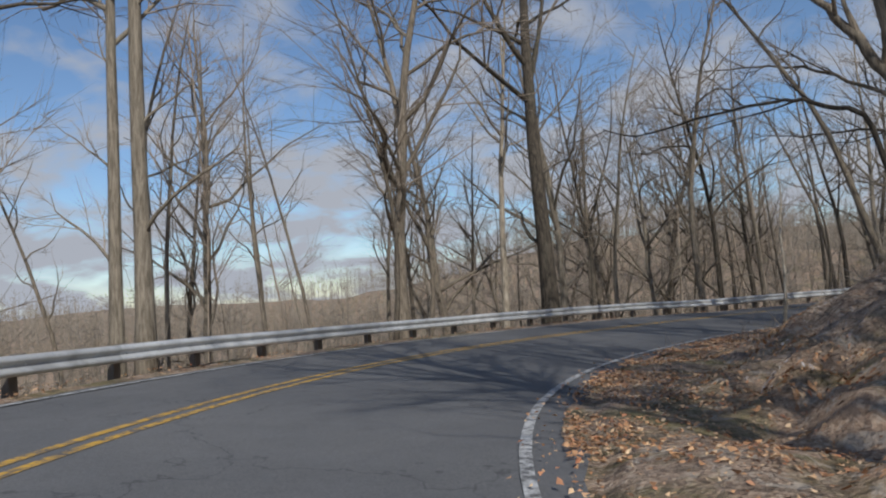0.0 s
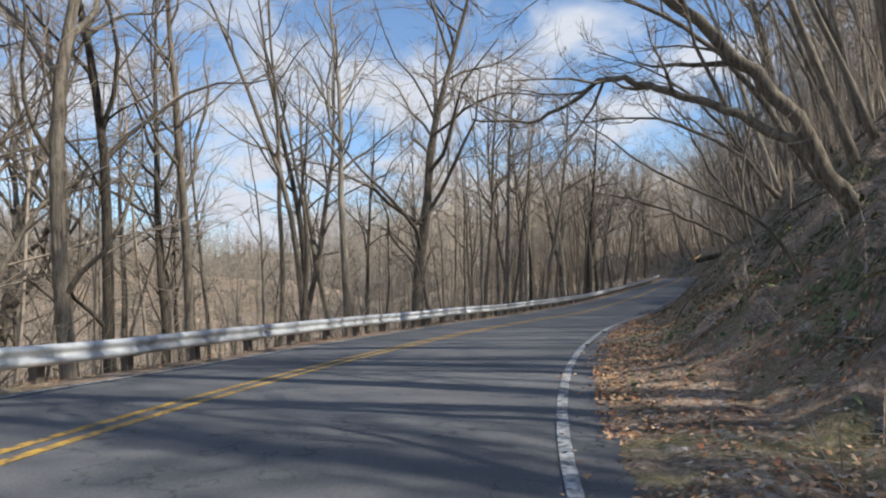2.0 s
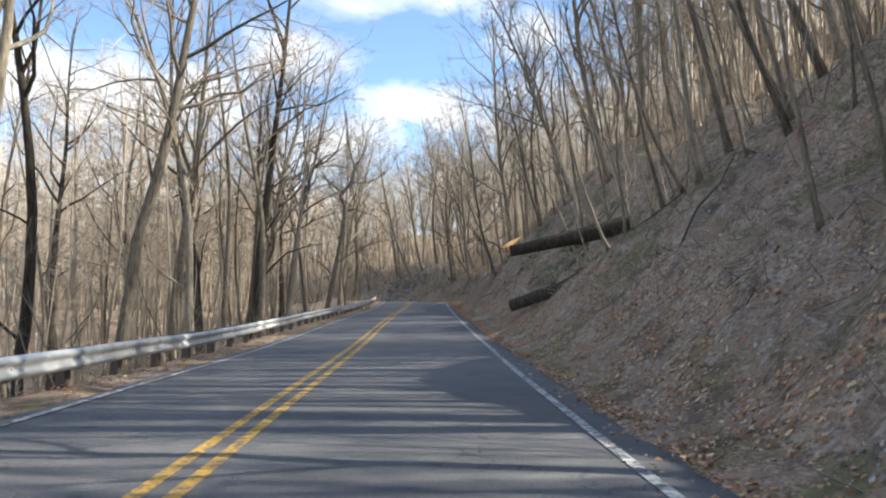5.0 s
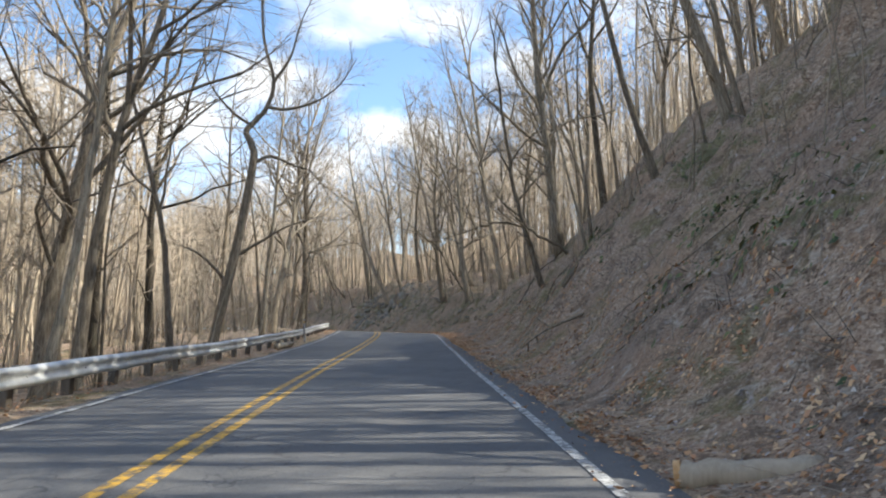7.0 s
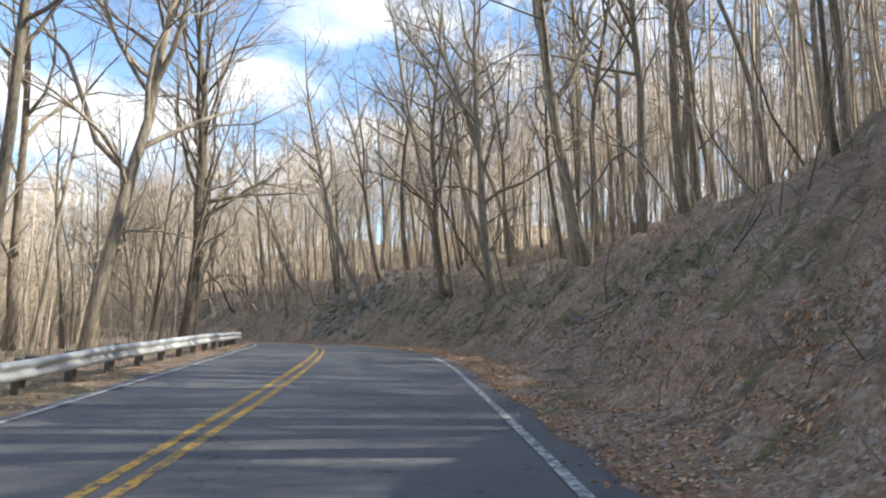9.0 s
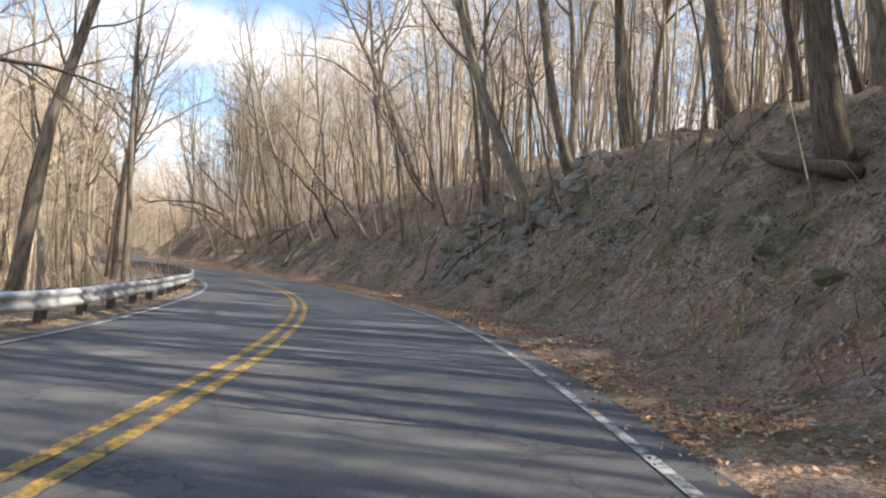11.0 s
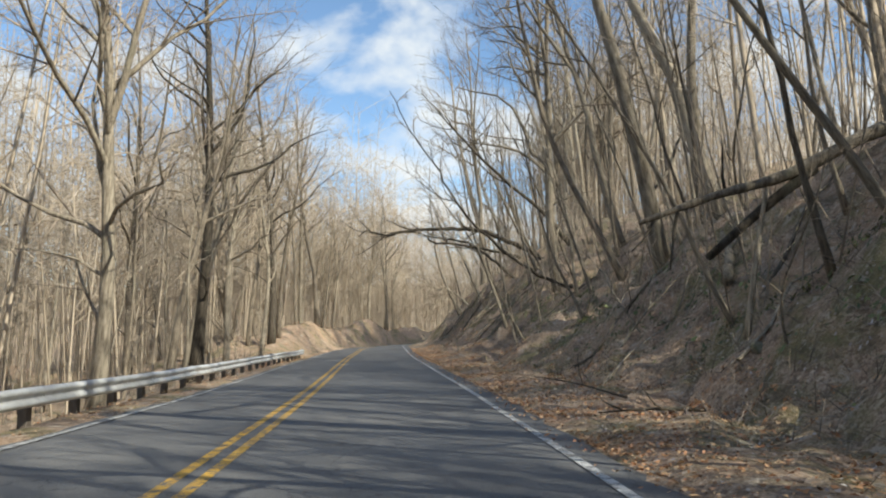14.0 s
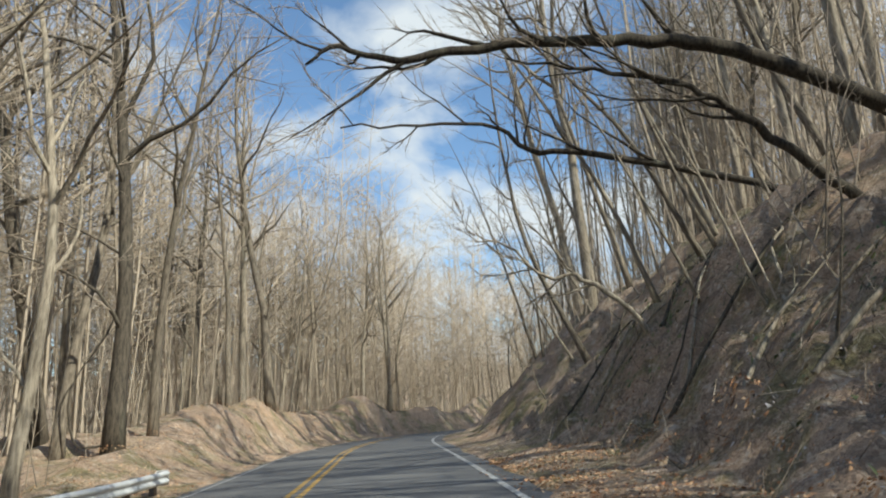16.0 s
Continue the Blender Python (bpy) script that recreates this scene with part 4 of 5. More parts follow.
def thicket_places(seed, count, s_rng, u_rng):
    r = np.random.RandomState(seed)
    s, u = r.uniform(*s_rng, count), u_rng[0] + (u_rng[1] - u_rng[0]) * r.rand(count) ** 1.2
    x, y, _, _ = road_at(s, u)
    keep = (wobble(x, y, 12, seed) > -0.5) & (np.abs(nearest(x, y)[1]) > min(abs(u_rng[0]), abs(u_rng[1])) * 0.97)
    x, y = x[keep], y[keep]
    return [tuple(map(float, p)) for p in zip(x, y, land(x, y))]


thickets("bank_thicket", "thin brown whips and brush on the bank", 1, thicket_places(1, 2500, (25, 300), (8.5, 26)), TWIG)
thickets("far_bend_thicket", "thin pale brush on the outside of the far bend", 3, thicket_places(3, 700, (254, 320), (-7.0, -26)), FAR_TWIG)
thickets("valley_thicket", "thin brown brush among the trees below the road", 2, thicket_places(2, 1600, (-8, 254), (-6.0, -28)), HILL_TWIG)


# ---- trees that arch over the road ----
def at_road(s, u, z):
    """World place over the road's centre line height, z up from it."""
    x, y, _, _ = road_at(s, u)
    return Vector((float(x), float(y), float(np.interp(s, ROAD_S, ROAD_Z)) + z))


def curve_through(points, each=4):
    """Catmull-Rom line through points."""
    out = []
    p = [points[0] * 2 - points[1]] + points + [points[-1] * 2 - points[-2]]
    for k in range(1, len(p) - 2):
        for j in range(each):
            t = j / each
            out.append(0.5 * (2 * p[k] + (p[k + 1] - p[k - 1]) * t + (2 * p[k - 1] - 5 * p[k] + 4 * p[k + 1] - p[k + 2]) * t * t
                              + (3 * p[k] - p[k - 1] - 3 * p[k + 1] + p[k + 2]) * t ** 3))
    out.append(points[-1])
    return out


def arch_tree(seed, s, drift, line, radius, bark, limbs=9, label="bare tree arching out low over the road"):
    """A trunk that leans out over the road along (offset, height) points, drifting along the road."""
    r = random.Random(seed)
    pts = [at_road(s + drift * k / len(line), u, z) for k, (u, z) in enumerate(line)]
    foot_u = line[0][0] + 0.5
    foot, _ = spot(s, foot_u)
    foot.z -= 0.4
    if foot.z < pts[0].z - 0.3:
        pts.insert(0, foot)
    ob = tagged(new("leaning_tree"), label, "tree", "trees arching over the road")
    ob.matrix_world = Matrix.Translation(foot)
    pts = [p - foot for p in curve_through(pts)]
    pts = [p + Vector((r.gauss(0, 0.04), r.gauss(0, 0.04), r.gauss(0, 0.03))) for p in pts]
    n = len(pts) - 1
    t, c = Wood(), Wood()
    t.tube(pts, [radius * (1.3 if k == 0 else 1) * (1 - 0.9 * (k / n) ** 0.9) + 0.008 for k in range(n + 1)], 8)
    for i in range(limbs):
        f = 0.3 + 0.69 * (i + r.random()) / limbs
        q, w = along(pts, f)
        length = r.uniform(1.2, 3.4) * (1.25 - 0.6 * f)
        lp = bough(r, q, side_way(r, w, r.uniform(0.4, 1.0)), length, 5, 0.3, 0.1)
        lr = radius * (1 - 0.85 * f) * 0.5 + 0.008
        t.tube(lp, [lr * (1 - 0.8 * k / 5) for k in range(6)], 5)
        for j in range(6):
            q2, w2 = along(lp, 0.15 + 0.8 * (j + r.random()) / 6)
            sl = length * r.uniform(0.25, 0.5)
            sp = bough(r, q2, side_way(r, w2, r.uniform(0.4, 0.9)), sl, 3, 0.3, 0.05)
            c.tube(sp, [0.014, 0.011, 0.008, 0.004], 3)
            for _ in range(6):
                q3, w3 = along(sp, r.uniform(0.1, 1.0))
                c.spike(q3, side_way(r, w3, r.uniform(0.3, 0.9)), sl * r.uniform(0.3, 0.7), 0.007)
    child("trunk", t.mesh("trunk", bark), ob)
    child("crown", c.mesh("crown", TWIG), ob)


ARCHES = (
    (1, 32, 0.0, ((8.8, 2.2), (8.2, 3.2), (7.2, 4.0), (6.3, 4.5), (5.4, 4.9), (4.7, 5.1), (4.0, 4.7), (3.2, 4.4), (2.0, 4.6)), 0.11, BARK_PALE),
    (2, 32, 0.0, ((8.6, 2.6), (7.6, 4.5), (6.3, 6.0), (5.2, 7.4), (4.2, 8.6), (3.0, 10.2), (1.6, 12.0)), 0.17, BARK),
    (3, 14, 0.0, ((9.9, 4.6), (9.3, 5.8), (8.6, 7.0), (8.1, 7.9), (7.0, 9.8), (6.0, 11.5)), 0.2, BARK),
    (4, 14, 1.0, ((8.9, 4.6), (7.9, 5.4), (7.0, 5.7), (5.2, 5.8), (3.0, 5.7), (1.8, 6.1)), 0.07, BARK_DARK),
    (17, 23, 0.0, ((9.6, 3.2), (8.6, 5.2), (7.2, 6.9), (5.4, 8.2), (3.2, 9.0), (1.0, 9.4)), 0.11, BARK, 14),
    (18, 27, 1.0, ((9.4, 3.0), (8.0, 4.9), (6.4, 6.1), (4.4, 6.7), (2.0, 7.0), (0.4, 7.4)), 0.09, BARK_DARK, 14),
    (19, 37, 0.0, ((9.0, 3.6), (7.8, 5.8), (6.2, 7.6), (4.4, 8.8), (2.2, 9.6), (0.2, 9.8)), 0.10, BARK, 14),
    (20, 43, 1.0, ((8.8, 3.8), (7.6, 5.4), (5.8, 6.6), (4.0, 7.0), (2.0, 7.0)), 0.08, BARK, 12),
    (21, 49, 0.0, ((9.2, 4.6), (7.8, 7.0), (6.2, 9.0), (4.4, 10.4), (2.4, 11.4)), 0.11, BARK, 14),
    (5, 61.5, 0.0, ((7.6, 3.8), (6.7, 4.3), (5.5, 5.0), (4.2, 5.7), (2.6, 6.3), (0.8, 6.8), (-0.6, 7.3), (-1.9, 7.8)), 0.13, BARK),
    (6, 65, 2.0, ((9.2, 4.4), (8.0, 6.2), (6.8, 8.2), (5.8, 10.5), (5.0, 13.0)), 0.13, BARK),
    (7, 196, 0.0, ((9.7, 3.4), (8.3, 5.1), (5.9, 7.3), (4.0, 9.6), (2.4, 11.6)), 0.2, BARK_PALE),
    (8, 201, 0.0, ((9.2, 3.7), (7.9, 6.0), (6.5, 7.3), (5.1, 8.5), (3.4, 9.9)), 0.13, BARK_DARK),
    (22, 188, 0.0, ((10.7, 5.2), (9.2, 7.0), (8.3, 8.8), (7.3, 10.2), (6.0, 12.0)), 0.11, BARK),
    (9, 231, 0.0, ((10.4, 3.3), (9.6, 3.5), (8.0, 4.4), (6.2, 5.9), (5.1, 7.3), (4.3, 8.9), (3.2, 10.3), (2.3, 12.3)), 0.085, BARK_DARK),
    (23, 239, 0.0, ((12.5, 6.2), (11.0, 8.1), (8.6, 10.2), (6.1, 12.8), (4.6, 14.6)), 0.15, BARK_DARK),
    (10, 245, 0.0, ((13.0, 5.4), (11.3, 6.6), (8.5, 7.8), (6.9, 8.0), (5.3, 8.0), (3.1, 7.8), (2.0, 7.6), (1.1, 7.9), (0.5, 7.6)), 0.19, BARK_DARK),
    (11, 245, 0.0, ((10.6, 4.6), (9.3, 5.8), (8.2, 6.6), (7.3, 7.1), (5.7, 7.4), (4.1, 7.6)), 0.11, BARK_DARK),
    (12, 250, 0.0, ((14.4, 4.4), (12.9, 6.1), (10.9, 6.9), (7.2, 7.6), (5.5, 7.8), (4.8, 8.4), (2.8, 8.5), (0.8, 8.5)), 0.13, BARK_DARK),
    (13, 250, 0.0, ((8.4, 2.7), (7.5, 3.8), (6.4, 4.5), (5.7, 4.4), (4.8, 5.3), (4.0, 5.4)), 0.075, BARK_PALE),
    (14, 114, 0.0, ((7.0, 2.5), (6.6, 4.0), (6.1, 5.7), (5.7, 8.0), (5.3, 11.0), (5.0, 13.5)), 0.15, BARK),
    (15, 119, 0.0, ((9.4, 4.0), (8.1, 4.8), (7.0, 5.4), (5.7, 5.5), (4.5, 5.1), (3.5, 4.8)), 0.07, BARK),
    (16, 151, 2.0, ((9.0, 3.8), (7.6, 6.2), (6.4, 8.8), (5.4, 11.4)), 0.12, BARK),
)
for row in ARCHES:
    arch_tree(*row)


def crooked_tree():
    """A tree behind the guard rail whose stem kinks back on itself near the top, with three long crooked limbs."""
    foot, th = spot(117, -6.3)
    side = Vector((math.cos(th), math.sin(th), 0))
    ob = tagged(new("crooked_tree"), "crooked bare tree with a kinked trunk behind the guard rail", "tree", "big trees behind the guard rail")
    ob.matrix_world = Matrix.Translation(foot)
    put = lambda line: curve_through([side * u + Vector((0, 0, z)) for u, z in line], 4)
    r = random.Random(17)
    t, c = Wood(), Wood()
    stem = put(((-0.1, -0.5), (0.0, 0.4), (0.5, 3.0), (1.0, 5.6), (1.45, 8.6), (1.35, 9.4), (1.1, 10.0), (1.5, 10.5), (1.95, 11.1), (2.2, 12.3), (1.7, 14.2), (1.5, 17.0)))
    n = len(stem) - 1
    t.tube(stem, [0.24 * (1.4 if k == 0 else 1.0) * (1 - 0.8 * k / n) for k in range(n + 1)], 9)
    limbs = [put(line) for line in (((1.5, 8.6), (2.2, 8.9), (3.2, 8.5), (4.0, 8.2), (4.9, 6.9)), ((0.95, 4.6), (1.9, 5.2), (3.1, 5.9), (4.7, 6.4)),
                                    ((1.9, 11.1), (2.8, 11.0), (4.1, 11.4), (5.1, 12.2), (5.8, 13.4)), ((1.4, 10.2), (0.4, 10.9), (-0.6, 12.2), (-0.9, 13.6)),
                                    ((2.2, 12.2), (2.9, 13.4), (3.3, 15.0), (3.9, 16.4)), ((0.6, 3.4), (-0.6, 4.6), (-1.8, 5.1)))]
    for line in limbs:
        t.tube(line, [0.085 * (1 - 0.85 * k / (len(line) - 1)) for k in range(len(line))], 6)
    for line in limbs + [stem[n // 2:]]:
        for j in range(9):
            q, w = along(line, 0.2 + 0.78 * (j + r.random()) / 9)
            length = r.uniform(0.7, 1.9)
            sp = bough(r, q, side_way(r, w, r.uniform(0.5, 1.0)), length, 4, 0.35, 0.08)
            c.tube(sp, [0.02, 0.016, 0.012, 0.008, 0.004], 4)
            for _ in range(7):
                q2, w2 = along(sp, r.uniform(0.1, 1.0))
                c.spike(q2, side_way(r, w2, r.uniform(0.3, 0.9)), length * r.uniform(0.2, 0.5), 0.007)
    child("trunk", t.mesh("trunk", BARK), ob)
    child("crown", c.mesh("crown", TWIG), ob)


crooked_tree()


# ---- fallen timber ----
def log_thing(name, label, ends, radius, bark, seed, cut=False, taper=0.75, stubs=2, category="log", bow=0.0):
    """A felled or fallen trunk between two world places; cut: a fresh sawn face at its first end."""
    r = random.Random(seed)
    a, b = ends
    ob = tagged(new(name), label, category)
    ob.matrix_world = Matrix.Translation(a)
    way = b - a
    n = 9
    pts = [way * (k / n) + Vector((r.gauss(0, 0.1) * radius, r.gauss(0, 0.1) * radius, r.gauss(0, 0.1) * radius - 0.006 * way.length * math.sin(math.pi * k / n)))
           + Vector((-way.y, way.x, 0)).normalized() * bow * math.sin(math.pi * k / n) for k in range(n + 1)]
    pts[0] = Vector((0, 0, 0))
    w = Wood()
    w.tube(pts, [radius * (1 - (1 - taper) * k / n) * r.uniform(0.985, 1.02) for k in range(n + 1)], 12)
    for _ in range(stubs):
        q, d = along(pts, r.uniform(0.2, 0.85))
        w.tube(bough(r, q, side_way(r, d, 1.0), radius * r.uniform(3, 7), 3, 0.2, 0.1), [radius * 0.32, radius * 0.26, radius * 0.18, radius * 0.1], 6)
    child("stem", w.mesh("stem", bark), ob)
    if cut:
        d = -way.normalized()
        bm = bmesh.new()
        rot = d.to_track_quat("Z", "Y").to_matrix().to_4x4()
        bmesh.ops.create_cone(bm, cap_ends=True, segments=18, radius1=radius * 1.0, radius2=radius * 0.95, depth=0.05, matrix=Matrix.Translation(d * 0.03) @ rot)
        me = bpy.data.meshes.new("cut_face")
        bm.to_mesh(me)
        bm.free()
        me.materials.append(CUT)
        child("cut_face", me, ob, "pale orange sawn face")
    return ob


def on_ground(s, u, up):
    p, _ = spot(s, u)
    p.z += up
    return p


big = log_thing("cut_log", "large sawn-off fallen trunk jutting out over the bank", (at_road(84.5, 4.87, 2.86), on_ground(83.8, 9.0, 0.25)), 0.19, BARK_DARK, 3, True, 1.7, 0)
splinter = Wood()
splinter.tube(curve_through([Vector((-0.1, 0.2, 0.08)), Vector((0.05, 0.1, 0.2)), Vector((0.4, 0.0, 0.38)), Vector((0.75, -0.1, 0.55))], 2), [0.08, 0.10, 0.10, 0.09, 0.08, 0.06, 0.02], 6)
child("splinter", splinter.mesh("splinter", CUT), big, "torn pale orange splintered wood")
log_thing("mossy_log", "mossy fallen trunk with an orange sawn end lying up the bank", (at_road(85.5, 5.0, 0.92), on_ground(84.2, 7.1, -0.05)), 0.21, BARK_DARK, 4, True, 1.15, 2)
log_thing("short_log", "short weathered log lying high on the bank", (on_ground(90.5, 8.3, 0.14), on_ground(88.0, 9.2, 0.16)), 0.15, BARK, 14, True, 0.85, 1)
log_thing("pale_log", "short pale barkless log on the verge", (at_road(92.2, 4.1, 0.10), at_road(91.8, 4.95, 0.2)), 0.105, BLEACHED, 5, True, 0.95, 0)
log_thing("verge_log", "weathered log lying beside the guard rail", (on_ground(115.0, -3.2, 0.10), on_ground(117.0, -3.0, 0.10)), 0.13, BARK_PALE, 6, False, 0.85, 1)
log_thing("birch_log", "thin pale dead trunk leaning against the rocky bank", (on_ground(183.4, 7.3, 0.0), on_ground(187.0, 13.3, 0.35)), 0.10, BARK_PALE, 7, False, 0.5, 2)
log_thing("pale_log", "long pale fallen trunk lying on the dark bank", (at_road(246.0, 7.5, 1.45), at_road(243.2, 9.3, 2.9)), 0.075, BARK_PALE, 8, False, 0.7, 2)
log_thing("fallen_log", "thin crooked fallen trunk lying across the bank", (on_ground(106.0, 6.2, 0.10), on_ground(109.0, 10.0, 0.15)), 0.06, BARK, 9, False, 0.4, 3, bow=0.5)
log_thing("fallen_log", "fallen trunk lying up the leafy bank", (on_ground(206.5, 7.0, 0.12), on_ground(211.0, 11.5, 0.3)), 0.10, BARK, 11, False, 0.6, 3, bow=0.3)
log_thing("fallen_log", "fallen trunk lying along the bank top", (on_ground(214.5, 9.0, 0.2), on_ground(219.0, 10.8, 0.5)), 0.12, BARK_PALE, 12, False, 0.6, 3, bow=-0.3)
log_thing("fallen_log", "fallen trunk lying along the bank top", (on_ground(157.0, 8.8, 0.2), on_ground(163.0, 10.0, 0.3)), 0.13, BARK, 13, False, 0.7, 3, bow=0.3)


def pale_limb(seed, spots, radius):
    """A crooked bleached limb on the bank below the sawn trunk."""
    pts = curve_through([on_ground(s, u, radius * 0.8) for s, u in spots], 4)
    ob = tagged(new("bleached_limb"), "crooked bleached bare limb lying on the bank", "branch", "bleached limbs under the trunk")
    ob.matrix_world = Matrix.Translation(pts[0])
    pts = [p - pts[0] for p in pts]
    w = Wood()
    n = len(pts) - 1
    w.tube(pts, [radius * (1 - 0.45 * k / n + 0.12 * math.sin(k * 1.9)) for k in range(n + 1)], 8)
    q, way = along(pts, 0.45)
    w.tube(bough(random.Random(seed), q, (way + Vector((0, 0, 0.8))).normalized(), 0.5, 3, 0.2, 0.1), [radius * 0.5, radius * 0.4, radius * 0.3, 0.01], 6)
    child("stem", w.mesh("stem", BLEACHED), ob)


pale_limb(4, ((90.0, 6.1), (88.6, 6.1), (87.4, 6.0), (86.2, 5.8), (85.0, 5.55)), 0.07)
pale_limb(5, ((87.2, 6.45), (86.0, 6.5), (85.0, 6.5), (84.0, 6.65)), 0.055)
pale_limb(6, ((84.7, 5.85), (84.2, 6.2), (83.7, 6.6), (83.0, 7.1)), 0.06)
pale_limb(7, ((83.0, 4.1), (83.1, 4.6), (82.9, 5.2), (83.2, 5.9)), 0.03)


def delineator():
    at, th = spot(122.5, -3.25)
    ob = tagged(new("delineator_post"), "slim white plastic road marker post beside the guard rail", "marker post")
    ob.matrix_world = pose(at.x, at.y, at.z, 2, -3, math.degrees(th))
    shaft = box_mesh("shaft", 0.10, 0.035, 1.15, WHITE, 0.012)
    shaft.transform(Matrix.Translation((0, 0, 0.5)))
    child("shaft", shaft, ob)
    mark = box_mesh("reflector", 0.07, 0.012, 0.12, YELLOW, 0.004)
    mark.transform(Matrix.Translation((0, -0.021, 0.94)))
    child("reflector", mark, ob, "small yellow reflector")


delineator()


def fallen_branches():
    r = random.Random(61)
    for k in range(70):
        s, u = r.uniform(20, 248), r.uniform(5.2, 12)
        a = on_ground(s, u, 0.04)
        length, ang = r.uniform(0.8, 3.2), r.uniform(0, 6.28)
        bx, by = a.x + math.cos(ang) * length, a.y + math.sin(ang) * length
        bu = nearest(np.array([bx]), np.array([by]))[1][0]
        if bu < 4.6:
            continue
        b = Vector((bx, by, land_at(bx, by) + r.uniform(0.05, 0.5)))
        ob = tagged(new("fallen_branch"), "fallen bare branch lying on the leafy bank", "branch", "fallen branches on the bank")
        ob.matrix_world = Matrix.Translation(a)
        w = Wood()
        mid = (b - a) * 0.5
        mx, my = a.x + mid.x, a.y + mid.y
        mid.z = max(mid.z, land_at(mx, my) + 0.04 - a.z)
        pts = curve_through([Vector((0, 0, 0)), mid + Vector((r.gauss(0, 0.1), r.gauss(0, 0.1), 0.03)), b - a], 3)
        rad = r.uniform(0.012, 0.04)
        w.tube(pts, [rad * (1 - 0.7 * j / (len(pts) - 1)) for j in range(len(pts))], 5)
        for _ in range(r.randint(1, 4)):
            q, d = along(pts, r.uniform(0.3, 0.95))
            w.tube(bough(r, q, side_way(r, d, 0.7), length * 0.3, 3, 0.25, 0.15), [rad * 0.5, rad * 0.4, rad * 0.3, rad * 0.1], 4)
        child("stem", w.mesh("stem", r.choice((BARK_PALE, BARK, BARK_DARK, BARK_PALE))), ob)


fallen_branches()


def fallen_saplings():
    """Long thin stems that slid down and lie slantwise on the bank."""
    r = random.Random(62)
    for k in range(46):
        s, u = r.uniform(192, 254) if k % 3 else r.uniform(45, 190), r.uniform(6.0, 9.5)
        ds, du = r.uniform(-1.0, 3.5), r.uniform(1.5, 4.5)
        line = [on_ground(s + ds * f + r.gauss(0, 0.08), u + du * f, 0.05 + 0.28 * math.sin(3.14 * f) * r.random()) for f in (0, 0.25, 0.5, 0.75, 1)]
        pts = curve_through(line, 2)
        ob = tagged(new("fallen_sapling"), "long thin bare sapling fallen aslant on the bank", "branch", "fallen saplings on the bank")
        ob.matrix_world = Matrix.Translation(pts[0])
        pts = [p - pts[0] for p in pts]
        w = Wood()
        rad = r.uniform(0.02, 0.055)
        w.tube(pts, [rad * (1 - 0.6 * j / (len(pts) - 1)) for j in range(len(pts))], 6)
        for _ in range(r.randint(2, 5)):
            q, way = along(pts, r.uniform(0.35, 0.97))
            w.tube(bough(r, q, side_way(r, way, 0.8), r.uniform(0.4, 1.1), 3, 0.25, 0.15), [rad * 0.45, rad * 0.35, rad * 0.25, rad * 0.08], 4)
        child("stem", w.mesh("stem", r.choice((BARK_PALE, BARK, BARK_DARK))), ob)


fallen_saplings()


def dead_tree():
    """A broken forked tree caught above the bank, held up by a pale pole."""
    line = [at_road(212, u, z) for u, z in ((6.2, 3.15), (6.9, 3.4), (7.8, 3.7), (8.6, 3.9), (9.4, 4.2), (10.9, 4.9), (12.6, 5.1))]
    foot = on_ground(212.6, 12.8, 0.0)
    ob = tagged(new("dead_tree"), "broken fallen forked tree propped above the bank on a pale pole", "tree")
    ob.matrix_world = Matrix.Translation(foot)
    pts = [p - foot for p in curve_through(line + [foot], 3)]
    n = len(pts) - 1
    w = Wood()
    w.tube(pts[::-1], [0.17 * (1 - 0.75 * k / n) + 0.012 * math.sin(k * 2.3) for k in range(n + 1)], 8)
    child("trunk", w.mesh("trunk", BARK), ob)
    w = Wood()
    lower = curve_through([at_road(212, 9.5, 4.15) - foot, at_road(212.1, 8.5, 3.4) - foot, at_road(212.2, 7.5, 2.55) - foot], 3)
    w.tube(lower, [0.11 - 0.006 * k for k in range(len(lower))], 8)
    for u, z, ln in ((6.9, 3.35, 1.1), (6.5, 3.25, 0.8), (7.8, 3.7, 0.9)):
        q = at_road(212, u, z) - foot
        w.tube(bough(random.Random(int(u * 10)), q, Vector((-0.3, 0.1, -0.6 if u < 7 else 0.7)), ln, 3, 0.25, 0.0), [0.035, 0.028, 0.02, 0.008], 5)
    child("branch", w.mesh("branch", BARK_DARK), ob)
    w = Wood()
    pole = curve_through([at_road(212, 8.6, 3.9) - foot, at_road(212, 8.3, 2.6) - foot, on_ground(212, 8.0, -0.05) - foot], 3)
    w.tube(pole, [0.035 + 0.004 * k for k in range(len(pole))], 8)
    child("pole", w.mesh("pole", BARK_PALE), ob, "pale weathered pole")


dead_tree()


def vine():
    foot, th = spot(257, -6.75)
    side = Vector((math.cos(th), math.sin(th), 0))
    line = [side * u + Vector((0, 0, z)) for u, z in ((0.2, 7.0), (-0.1, 4.6), (-0.4, 3.6), (-1.4, 1.9), (-1.2, 0.3), (-0.65, 0.1), (-0.3, 0.15))]
    pts = curve_through(line, 3)
    ob = tagged(new("vine"), "thick woody vine hanging in a loop from a trunk", "vine")
    ob.matrix_world = Matrix.Translation(foot)
    w = Wood()
    w.tube(pts, [0.03 + 0.007 * math.sin(k * 1.3) for k in range(len(pts))], 6)
    child("stem", w.mesh("stem", BARK_DARK), ob)


vine()


